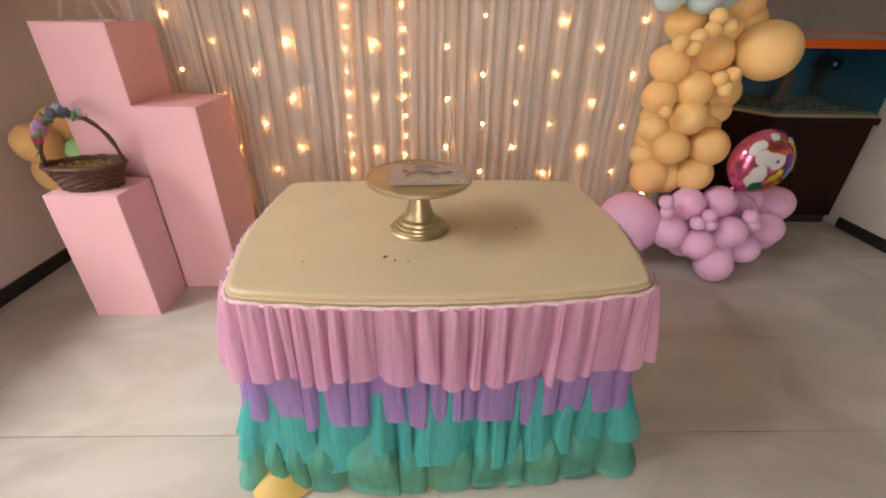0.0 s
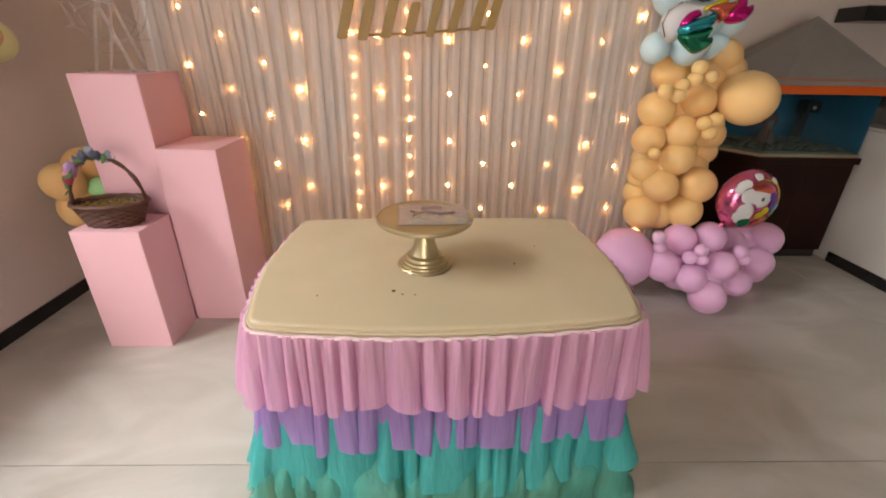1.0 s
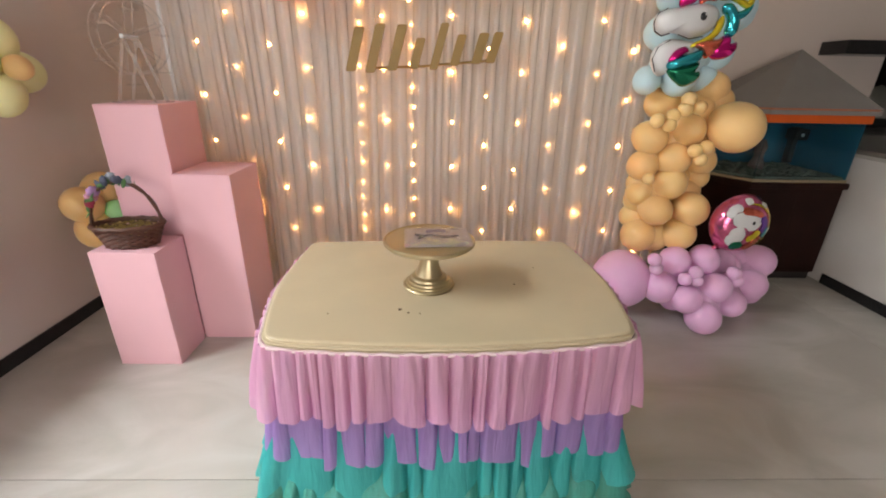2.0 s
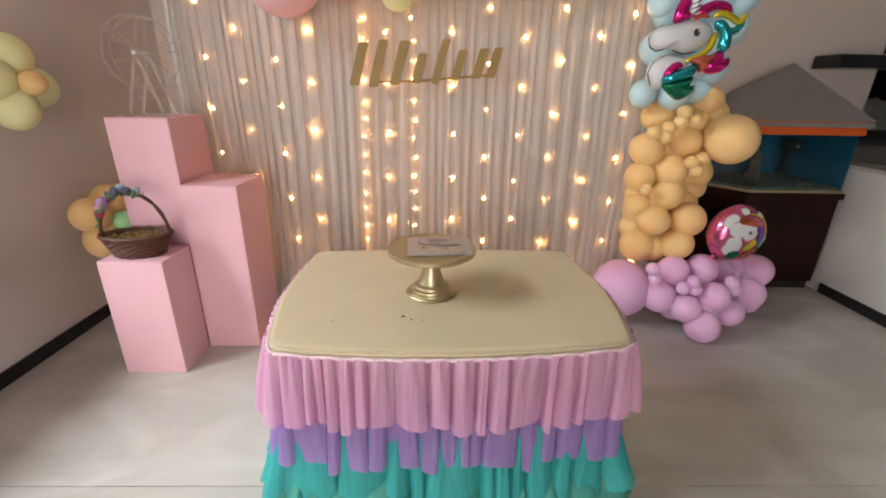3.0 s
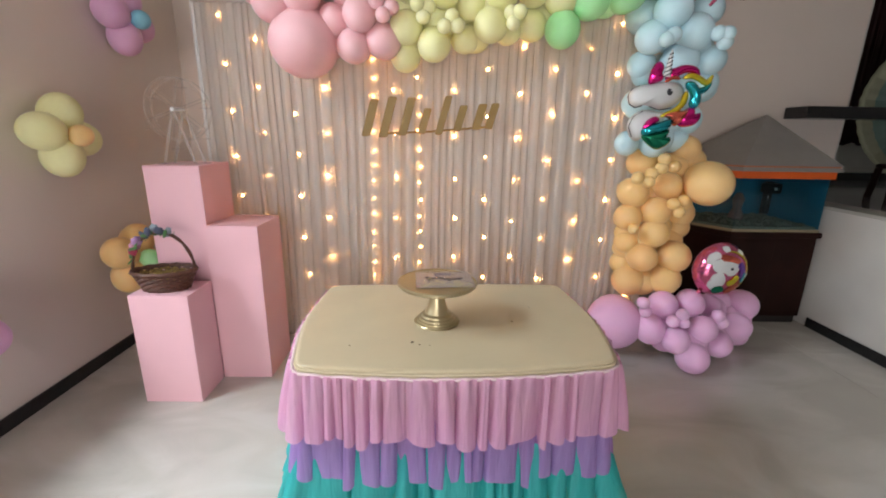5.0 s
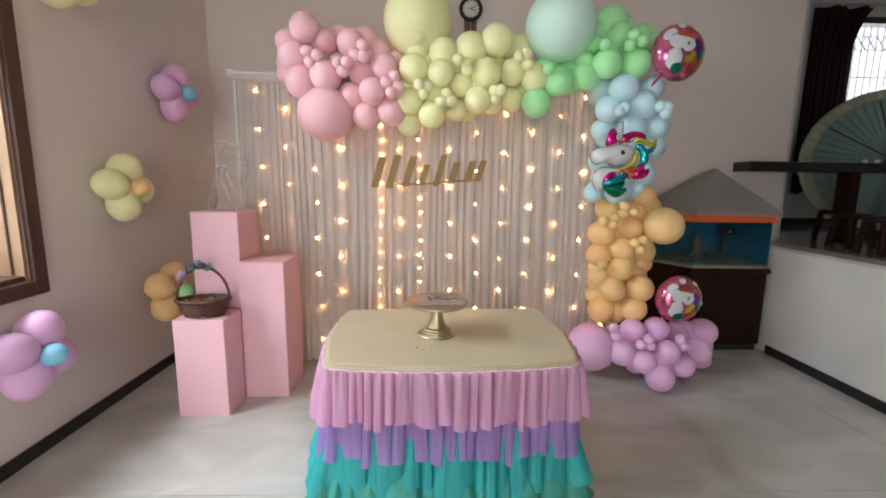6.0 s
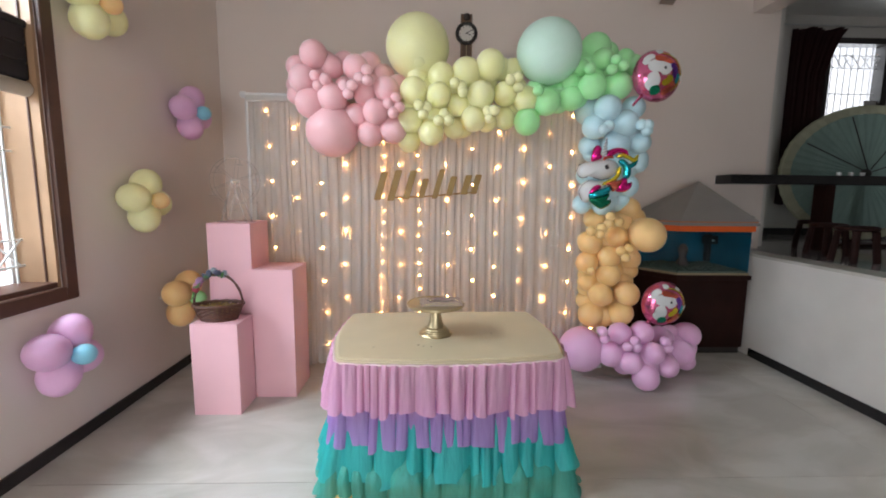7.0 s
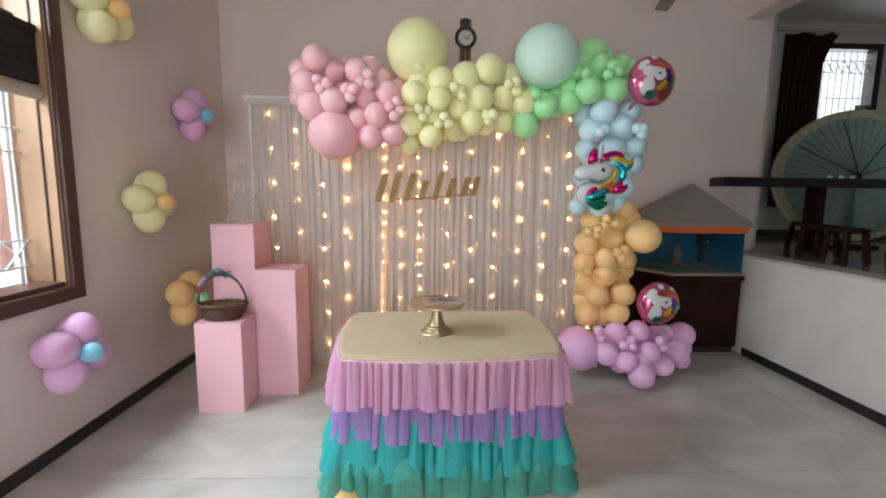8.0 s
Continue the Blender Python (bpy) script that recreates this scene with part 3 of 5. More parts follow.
balloons("orange", [
    (1.777, 2.800, 1.242, 0.090), (2.031, 2.800, 1.321, 0.090), (1.902, 2.700, 1.109, 0.084), (1.713, 2.734, 1.059, 0.090),
    (1.851, 2.700, 0.950, 0.089), (2.102, 2.800, 1.166, 0.090), (1.850, 2.680, 0.816, 0.089), (1.694, 2.723, 0.908, 0.081),
    (2.061, 2.800, 0.831, 0.072), (1.707, 2.734, 0.744, 0.073), (1.790, 2.661, 0.661, 0.088), (1.993, 2.662, 0.668, 0.096),
    (1.751, 2.732, 0.487, 0.102), (1.849, 2.741, 0.476, 0.090), (1.959, 2.668, 0.516, 0.093), (1.731, 2.800, 0.584, 0.078),
    (2.043, 2.800, 0.981, 0.082),
], GROUND, "peach latex balloon")
balloons("orange", [
    (1.803, 2.588, 1.272, 0.035), (1.794, 2.589, 1.224, 0.035), (1.866, 2.587, 1.234, 0.035), (1.660, 2.589, 1.165, 0.035),
    (1.741, 2.596, 1.190, 0.035), (1.726, 2.587, 1.146, 0.035), (1.896, 2.589, 1.014, 0.035), (1.959, 2.601, 1.031, 0.035),
    (1.930, 2.579, 0.968, 0.035), (1.678, 2.595, 0.858, 0.031),
], GROUND, "small peach latex balloon")
balloons("orange", [
    (2.106, 2.621, 1.133, 0.129),
], GROUND, "large peach latex balloon")
balloons("lilac", [
    (1.924, 2.581, 0.373, 0.086), (2.106, 2.599, 0.379, 0.087), (1.838, 2.534, 0.230, 0.093), (1.966, 2.454, 0.190, 0.081),
    (2.061, 2.412, 0.094, 0.092), (2.137, 2.481, 0.253, 0.084), (2.274, 2.512, 0.137, 0.082), (2.445, 2.619, 0.208, 0.092), (2.568, 2.759, 0.302, 0.096),
    (2.309, 2.724, 0.314, 0.073), (1.978, 2.597, 0.116, 0.072), (2.574, 2.764, 0.078, 0.074), (2.454, 2.798, 0.298, 0.072), (2.078, 2.597, 0.225, 0.084),
    (2.374, 2.686, 0.207, 0.084),
], GROUND, "lilac latex balloon")
balloons("lilac", [
    (1.740, 2.468, 0.430, 0.035), (1.763, 2.475, 0.373, 0.035), (1.987, 2.461, 0.357, 0.035), (1.929, 2.454, 0.316, 0.035),
    (1.997, 2.451, 0.310, 0.035), (2.232, 2.491, 0.339, 0.036), (2.256, 2.490, 0.295, 0.036),
], GROUND, "small lilac latex balloon")
balloons("lilac", [
    (1.653, 2.641, 0.226, 0.163),
], GROUND, "large lilac latex balloon")


def fillers(key, label, count, seed):
    """Deeper balloons that close the gaps of the garland, set between neighbours of one colour."""
    r = random.Random(seed)
    known = [o for o in GROUND.children if o.data == BALLOON[key] and o.scale.z > 0.06]
    pairs = [(a, c) for i, a in enumerate(known) for c in known[i + 1:] if 0.10 < (a.location - c.location).length < 0.30]
    r.shuffle(pairs)
    rows = []
    for a, c in pairs:
        m = (a.location + c.location) / 2
        p = (m.x + r.uniform(-0.02, 0.02), min(m.y + r.uniform(0.06, 0.11), 2.80), m.z + r.uniform(-0.02, 0.02), r.uniform(0.075, 0.095))
        if all((Vector(p[:3]) - Vector(q[:3])).length > 0.10 for q in rows):
            rows.append(p)
        if len(rows) == count:
            break
    balloons(key, rows, GROUND, label)


for key_, label_, count_ in (("pink", "pink latex balloon", 16), ("yellow", "pale yellow latex balloon", 18), ("green", "green latex balloon", 12), ("blue", "pale blue latex balloon", 10),
                             ("orange", "peach latex balloon", 14), ("lilac", "lilac latex balloon", 10)):
    fillers(key_, label_, count_, len(key_))


# ---- balloon flowers on the side wall ----
def balloon_flower(key, heart, y, z, r, turn, label, off=0.0):
    f = thing("balloon_flower", label, "balloon flower", (XL, y, z), group="balloon flowers on the wall")
    for k in range(4):
        a = radians(turn + 90 * k)
        c = (off + r * 0.95, r * 1.02 * math.cos(a), r * 1.02 * math.sin(a))
        o = part("petal", BALLOON[key], None, f)
        o.matrix_basis = Matrix.LocRotScale(Vector(c), Vector((0.15, math.cos(a), math.sin(a))).to_track_quat("Z", "Y"), Vector((r * 0.9, r * 0.9, r)))
    part("tie", tube([(0.0, 0, 0), (off * 0.5 + 0.04, 0, -0.01), (off + r * 1.4, 0, 0)], 0.004, 6), WHITE_PLASTIC, f)
    o = part("heart", BALLOON[heart], None, f)
    o.matrix_basis = Matrix.LocRotScale(Vector((off + r * 1.9, 0, 0)), Vector((1, 0, 0)).to_track_quat("Z", "Y"), Vector((r * 0.52,) * 3))


balloon_flower("lilac", "sky", 3.02, 2.045, 0.105, 80, "four lilac balloons with a blue heart on the wall")
balloon_flower("yellow", "orange", 2.39, 1.36, 0.105, 80, "four pale yellow balloons with an orange heart on the wall")
balloon_flower("orange", "green", 2.61, 0.64, 0.105, 60, "four peach balloons with a green heart on the wall", 0.09)
balloon_flower("lilac", "sky", 1.665, 0.57, 0.105, 65, "four lilac balloons with a blue heart below the window")
balloon_flower("yellow", "orange", 2.08, 2.47, 0.105, 70, "four pale yellow balloons with an orange heart beside the window")


# ---- foil balloons ----
FOIL_PINK = mat("pink_foil", (0.85, 0.20, 0.38), 0.16, metal=0.75, vary=0.15, scale=6, bump=0.15, bscale=18)
FOIL_WHITE = mat("white_foil", (0.66, 0.67, 0.67), 0.42, metal=0.05, vary=0.05, scale=6, bump=0.08, bscale=14)
FOIL_TEAL = mat("teal_foil", (0.02, 0.42, 0.50), 0.15, metal=0.8, vary=0.15, bump=0.15, bscale=18)
FOIL_GREEN = mat("green_foil", (0.01, 0.26, 0.14), 0.15, metal=0.8, vary=0.15, bump=0.15, bscale=18)
FOIL_YELLOW = mat("yellow_foil", (0.85, 0.68, 0.05), 0.18, metal=0.7, vary=0.1, bump=0.15, bscale=18)
FOIL_MAGENTA = mat("magenta_foil", (0.75, 0.02, 0.25), 0.15, metal=0.8, vary=0.15, bump=0.15, bscale=18)
FOIL_PURPLE = mat("purple_foil", (0.16, 0.05, 0.35), 0.2, metal=0.7)
FOIL_BLACK = mat("black_print", (0.015, 0.015, 0.02), 0.3)
FOIL_CORAL = mat("coral_foil", (0.75, 0.16, 0.10), 0.16, metal=0.75, bump=0.15, bscale=18)


def pillow(outline, depth, bm=None, at=(0, 0, 0), slot=0, rings=6):
    """Inflated foil shape: a closed outline in x and z, bulging to both sides in y."""
    own = bmesh.new()
    n = len(outline)
    cx, cz = sum(p[0] for p in outline) / n, sum(p[1] for p in outline) / n
    for side in (-1, 1):
        prev = None
        for k in range(rings + 1):
            s = 1 - k / rings
            y = side * depth * (1 - s ** 2.2) ** 0.5 if k else 0.0
            if k == rings:
                tip = own.verts.new((at[0] + cx, at[1] + y, at[2] + cz))
                for i in range(n):
                    f = (prev[i], prev[(i + 1) % n], tip)
                    own.faces.new(f if side < 0 else f[::-1])
                break
            ring = [own.verts.new((at[0] + cx + (x - cx) * s, at[1] + y, at[2] + cz + (z - cz) * s)) for x, z in outline]
            if prev:
                for i in range(n):
                    f = (prev[i], prev[(i + 1) % n], ring[(i + 1) % n], ring[i])
                    own.faces.new(f if side < 0 else f[::-1])
            prev = ring
    bmesh.ops.remove_doubles(own, verts=own.verts, dist=1e-5)
    for f in own.faces:
        f.material_index, f.smooth = slot, True
    return join(bm, own)


def band(points, w0, w1, n=24):
    """Closed outline of a curved, tapering band through the points (x, z)."""
    pts = [Vector((p[0], 0, p[1])) for p in points]
    mid = []
    m = len(pts) - 1
    for k in range(n + 1):
        u = k / n * m
        i = min(int(u), m - 1)
        f = u - i
        p0, p1, p2, p3 = pts[max(i - 1, 0)], pts[i], pts[i + 1], pts[min(i + 2, m)]
        mid.append(0.5 * ((2 * p1) + (p2 - p0) * f + (2 * p0 - 5 * p1 + 4 * p2 - p3) * f * f + (3 * p1 - p0 - 3 * p2 + p3) * f ** 3))
    left, right = [], []
    for k, p in enumerate(mid):
        d = (mid[min(k + 1, n)] - mid[max(k - 1, 0)]).normalized()
        w = (w0 + (w1 - w0) * k / n) * min(1, 0.35 + 4 * min(k, n - k) / n)
        nrm = Vector((-d.z, 0, d.x)) * w
        left.append(((p + nrm).x, (p + nrm).z))
        right.append(((p - nrm).x, (p - nrm).z))
    return left + right[::-1]


def sausage(points, w0, w1, depth, bm, slot, y=0.0, n=22):
    """Curved inflated band, built as a flattened tube."""
    out = band(points, w0, w1, n)
    h = len(out) // 2
    l, r = out[:h], out[h:][::-1]
    own = bmesh.new()
    rings = []
    for a, b in zip(l, r):
        ring = []
        for k in range(12):
            t = 2 * math.pi * k / 12
            c, s = (1 + math.cos(t)) / 2, math.sin(t)
            wid = math.hypot(a[0] - b[0], a[1] - b[1])
            ring.append(own.verts.new((b[0] + (a[0] - b[0]) * c, y + s * min(depth, wid * 0.55), b[1] + (a[1] - b[1]) * c)))
        rings.append(ring)
    for a, b in zip(rings, rings[1:]):
        for k in range(12):
            own.faces.new((a[k], a[(k + 1) % 12], b[(k + 1) % 12], b[k]))
    own.faces.new(rings[0][::-1]), own.faces.new(rings[-1])
    bmesh.ops.recalc_face_normals(own, faces=own.faces[:])
    for f in own.faces:
        f.material_index, f.smooth = slot, True
    return join(bm, own)


def smooth_loop(points, per=5):
    """Closed smooth outline through a few corners."""
    n, out = len(points), []
    for i in range(n):
        p0, p1, p2, p3 = (Vector(points[(i + d) % n]) for d in (-1, 0, 1, 2))
        for q in range(per):
            f = q / per
            c = 0.5 * ((2 * p1) + (p2 - p0) * f + (2 * p0 - 5 * p1 + 4 * p2 - p3) * f * f + (3 * p1 - p0 - 3 * p2 + p3) * f ** 3)
            out.append((c.x, c.y))
    return out


def figure_balloon():
    """Foil balloon in the shape of a horned head with a coloured mane, plain forms only."""
    top = thing("foil_balloon", "white foil balloon shaped as a horned head with rainbow mane", "foil balloon", (1.664, 2.43, 1.619))
    S = 0.00093

    def lobe(name, corners, depth, material, y, label=""):
        o = part(name, pillow(smooth_loop([(a * S, c * S) for a, c in corners]), depth, None, (0, y, 0), 0, 5), None, top, label)
        o.data.materials.append(material)

    def lock(name, line, w0, w1, depth, material, y):
        part(name, sausage([(a * S, c * S) for a, c in line], w0 * S, w1 * S, depth, None, 0, y), material, top)
    lobe("head", [(-206, -22), (-194, 14), (-158, 34), (-105, 40), (-40, 54), (22, 62), (82, 48), (112, 6), (92, -44), (42, -74), (-22, -88), (-80, -72), (-122, -68), (-160, -80), (-194, -62)], 0.058, FOIL_WHITE, 0.0, "matt white head")
    lobe("neck", [(-110, -94), (-30, -98), (30, -110), (10, -180), (-70, -232), (-118, -262), (-158, -240), (-182, -184), (-168, -132)], 0.042, FOIL_WHITE, 0.012, "matt white neck")
    lobe("mane_lock", [(-102, 46), (-98, 108), (-75, 156), (-46, 160), (-28, 136), (-36, 98), (-22, 70), (-54, 52)], 0.026, FOIL_MAGENTA, -0.012)
    lock("mane_lock", [(-12, 72), (40, 106), (88, 124), (140, 118), (172, 86)], 30, 14, 0.028, FOIL_MAGENTA, -0.018)
    lock("mane_lock", [(-30, 52), (6, 72), (50, 70)], 9, 9, 0.02, FOIL_CORAL, -0.050)
    lock("mane_lock", [(78, 76), (122, 88), (170, 72), (210, 54), (238, 92)], 16, 15, 0.024, FOIL_YELLOW, -0.030)
    lock("mane_lock", [(112, 8), (100, -52), (58, -96), (-14, -126)], 17, 14, 0.022, FOIL_YELLOW, -0.022)
    lock("mane_lock", [(104, 52), (146, 24), (168, -22), (158, -84)], 24, 30, 0.032, FOIL_TEAL, -0.020)
    lock("mane_lock", [(150, 6), (206, 18), (242, 62)], 24, 10, 0.026, FOIL_TEAL, -0.022)
    lobe("mane_lock", [(122, -84), (160, -74), (166, -104), (160, -124), (190, -122), (206, -102), (210, -134), (188, -164), (148, -180), (98, -178), (80, -142)], 0.030, FOIL_MAGENTA, -0.024)
    lobe("mane_lock", [(0, -120), (50, -98), (100, -92), (132, -84), (120, -124), (90, -164), (60, -178), (38, -148)], 0.030, FOIL_CORAL, -0.032)
    lobe("mane_lock", [(-112, -178), (-86, -142), (-44, -126), (-22, -146), (-50, -164), (-82, -188), (-112, -200)], 0.022, FOIL_MAGENTA, -0.034)
    lobe("mane_lock", [(-120, -202), (-70, -172), (-10, -152), (46, -136), (42, -184), (-10, -214), (-60, -224), (-106, -234)], 0.034, FOIL_TEAL, -0.036)
    lobe("mane_lock", [(-112, -232), (-60, -218), (0, -206), (42, -194), (26, -236), (50, -236), (56, -258), (30, -288), (-20, -308), (-70, -284), (-106, -252)], 0.032, FOIL_GREEN, -0.034)
    for line in ([(-150, 36), (-192, 16), (-208, -22), (-196, -62), (-160, -82), (-122, -70)], [(-80, -74), (-22, -92), (42, -80)], [(-112, -98), (-166, -132), (-184, -184), (-160, -240)]):
        part("outline", tube([(a * S, -0.012, c * S) for a, c in line], 0.0026, 5), FOIL_BLACK, top, "thin black printed line")
    horn = part("horn", tube([((-16 + 1.0 * k) * S, -0.03, (80 + 11.5 * k) * S) for k in range(13)], 0.0195, 12, taper=lambda u: 1 - 0.82 * u), FOIL_WHITE, top, "", True)
    for k in range(6):
        z, r, x = 92 + 21 * k, 0.0205 * (1 - 0.82 * (k * 21 + 12) / 138), -15 + 1.9 * k
        part("stripe", tube([(x * S + r * math.cos(a), -0.03 + r * math.sin(a), z * S + 0.55 * r * math.cos(a)) for a in [i * math.pi / 6 for i in range(12)]], 0.0034, 5, closed=True), FOIL_BLACK, horn)
    for name, at, size, m in (("eye_print", (0.0, -0.052, 0.0), (0.017, 0.008, 0.017), FOIL_BLACK), ("eye_shine", (0.006, -0.060, 0.007), (0.004, 0.002, 0.004), FOIL_WHITE), ("nostril_print", (-158 * S, -0.040, -29 * S), (0.004, 0.003, 0.004), FOIL_BLACK)):
        o = part(name, ball(14, 10, size), m, top)
        o.location = at


figure_balloon()


def round_foil(x, y, z, r, turn):
    n = 48
    out = [(r * math.cos(2 * math.pi * k / n) * (1 + 0.008 * math.sin(k * 2.6)), r * math.sin(2 * math.pi * k / n) * (1 + 0.008 * math.sin(k * 2.6))) for k in range(n)]
    top = thing("foil_balloon", "round pink foil balloon with a colourful print, on the garland", "foil balloon", (x, y, z), turn, group="round foil balloons")
    part("bag", pillow(out, r * 0.52, rings=8), FOIL_PINK, top)
    k = r / 0.165

    def patch(points, w0, w1, material, lift=0.004):
        own = sausage([(a * k, c * k) for a, c in points], w0 * k, w1 * k, 0.003, None, 0)
        for v in own.verts:
            d = math.hypot(v.co.x, v.co.z) / r
            v.co.y = -r * 0.52 * (max(0.0, 1 - min(d, 1) ** 2.2)) ** 0.5 - lift + v.co.y * 0.3
        part("print", own, material, top)
    patch([(-0.10, 0.03), (-0.05, 0.045), (0.0, 0.035), (0.035, 0.0)], 0.036, 0.050, FOIL_WHITE)
    patch([(-0.085, 0.0), (-0.06, -0.05), (-0.10, -0.09)], 0.036, 0.040, FOIL_WHITE)
    patch([(-0.06, 0.095), (0.0, 0.085), (0.06, 0.065)], 0.022, 0.014, FOIL_CORAL, 0.006)
    patch([(-0.12, 0.05), (-0.10, 0.09), (-0.06, 0.11)], 0.016, 0.02, FOIL_WHITE, 0.006)
    patch([(0.05, 0.06), (0.08, 0.02), (0.075, -0.03)], 0.022, 0.020, FOIL_PURPLE, 0.006)
    patch([(0.05, -0.015), (0.03, -0.05), (-0.01, -0.065)], 0.022, 0.018, FOIL_YELLOW, 0.006)
    patch([(-0.02, -0.09), (-0.05, -0.11), (-0.06, -0.08)], 0.030, 0.018, FOIL_GREEN, 0.006)
    patch([(0.07, -0.05), (0.04, -0.10), (0.0, -0.125)], 0.024, 0.018, FOIL_CORAL, 0.006)
    patch([(0.085, -0.06), (0.10, -0.03), (0.105, 0.0)], 0.014, 0.012, FOIL_TEAL, 0.007)
    patch([(0.12, -0.03), (0.135, -0.02), (0.15, -0.03)], 0.018, 0.014, FOIL_WHITE, 0.005)
    patch([(-0.04, 0.13), (-0.02, 0.138), (0.0, 0.135)], 0.016, 0.014, FOIL_WHITE, 0.005)
    patch([(0.05, 0.125), (0.07, 0.115), (0.085, 0.105)], 0.014, 0.012, FOIL_WHITE, 0.005)
    patch([(-0.002, 0.035), (0.004, 0.03), (0.01, 0.03)], 0.010, 0.010, FOIL_BLACK, 0.008)
    patch([(0.125 * math.cos(a), 0.125 * math.sin(a)) for a in [radians(-60 + 12 * i) for i in range(14)]], 0.006, 0.006, FOIL_YELLOW, 0.005)
    part("neck", tube([(-0.6 * r, 0, -0.8 * r), (-0.75 * r, 0.01, -1.0 * r), (-0.85 * r, 0.02, -1.15 * r)], 0.012, 8, taper=lambda u: 1 - 0.4 * u), FOIL_PINK, top)


round_foil(2.243, 2.585, 0.612, 0.172, 6)
round_foil(2.042, 2.53, 2.262, 0.176, 4)


# ---- gold sign: plain slanted bars ----
def gold_sign():
    s = thing("sign", "gold cut-out sign with slanted bars, hung on the curtain", "sign", (0.437, 2.765, 1.477))
    bars = [(-0.355, 0.005, 0.215, 0.026), (-0.25, 0.01, 0.235, 0.026), (-0.135, 0.015, 0.22, 0.026), (-0.03, -0.01, 0.15, 0.024), (0.085, 0.025, 0.225, 0.022),
            (0.185, 0.01, 0.15, 0.024), (0.30, 0.02, 0.15, 0.026), (0.375, 0.025, 0.15, 0.024)]
    for x, z, h, w in bars:
        sl = 0.28
        out = [(x - w - sl * h / 2, z - h / 2), (x + w - sl * h / 2, z - h / 2), (x + w + sl * h / 2, z + h / 2), (x - w + sl * h / 2, z + h / 2)]
        bm = bmesh.new()
        a = [bm.verts.new((px, -0.004, pz)) for px, pz in out]
        c = [bm.verts.new((px, 0.004, pz)) for px, pz in out]
        bm.faces.new(a), bm.faces.new(c[::-1])
        for i in range(4):
            bm.faces.new((a[i], c[i], c[(i + 1) % 4], a[(i + 1) % 4]))
        bmesh.ops.recalc_face_normals(bm, faces=bm.faces[:])
        bmesh.ops.bevel(bm, geom=[e for e in bm.edges if abs(e.verts[0].co.y - e.verts[1].co.y) > 0.001], offset=0.012, segments=4, affect="EDGES", profile=0.5)
        part("bar", bm, SIGN_GOLD, s)
    part("joining_bar", tube([(-0.30, 0.009, -0.085), (0.0, 0.009, -0.07), (0.37, 0.009, -0.035)], 0.006, 8), SIGN_GOLD, s, "thin bar that joins the slanted ones", True)


gold_sign()


# ---- pink pedestals ----
def pedestal(x0, x1, y0, y1, h, rz, label):
    cx, cy = (x0 + x1) / 2, (y0 + y1) / 2
    p = thing("pedestal", label, "pedestal", (cx, cy, 0), rz, group="pink display pedestals")
    a, b_, t = (x1 - x0) / 2, (y1 - y0) / 2, 0.008
    part("front_panel", box((-a, -b_, 0), (a, -b_ + t, h - t), 0.0015), PINK_BOARD, p)
    part("back_panel", box((-a, b_ - t, 0), (a, b_, h - t), 0.0015), PINK_BOARD, p)
    part("side_panel", box((-a, -b_ + t, 0), (-a + t, b_ - t, h - t), 0.0015), PINK_BOARD, p)
    part("side_panel", box((a - t, -b_ + t, 0), (a, b_ - t, h - t), 0.0015), PINK_BOARD, p)
    part("top_panel", box((-a, -b_, h - t), (a, b_, h), 0.0015), PINK_BOARD, p)


pedestal(-1.042, -0.748, 2.085, 2.318, 0.60, 0, "low pink painted box pedestal under the basket")
pedestal(-0.748, -0.470, 2.325, 2.655, 0.905, 0, "middle pink painted box pedestal, empty on top")
pedestal(-1.042, -0.761, 2.345, 2.715, 1.215, 3, "tall pink painted box pedestal under the wire wheel")


# ---- small ferris wheel of clear acrylic ----
def ferris():
    f = thing("wheel_stand", "small clear acrylic ferris wheel stand on a pedestal", "ferris wheel", (-0.900, 2.50, 1.215))
    r, zc = 0.160, 0.285
    for y in (-0.03, 0.03):
        part("ring", tube([(r * math.cos(t), y, zc + r * math.sin(t)) for t in [i * math.pi / 24 for i in range(48)]], 0.004, 6, closed=True), ACRYLIC_THIN, f)
        for s in (-1, 1):
            part("leg", tube([(s * 0.085, y * 1.6, 0.0), (0.0, y * 1.6, zc)], 0.007, 6), ACRYLIC, f, "clear leg")
        for k in range(3):
            a = k * math.pi / 3 + 0.35
            part("spoke", tube([(r * math.cos(a), y, zc + r * math.sin(a)), (-r * math.cos(a), y, zc - r * math.sin(a))], 0.003, 6), ACRYLIC_THIN, f)
    part("axle", tube([(0, -0.055, zc), (0, 0.055, zc)], 0.009, 10), WHITE_PLASTIC, f)
    part("base", box((-0.11, -0.065, 0.0), (0.11, 0.065, 0.008), 0.002), ACRYLIC, f)
    for k in range(6):
        a = k * math.pi / 3 + 0.35
        x, z = r * math.cos(a), zc + r * math.sin(a)
        g = box((x - 0.022, -0.025, z - 0.05), (x + 0.022, 0.025, z - 0.044))
        g = tube([(x - 0.02, 0, z - 0.045), (x, 0, z), (x + 0.02, 0, z - 0.045)], 0.002, 5, g)
        part("gondola", g, ACRYLIC_THIN, f)


ferris()


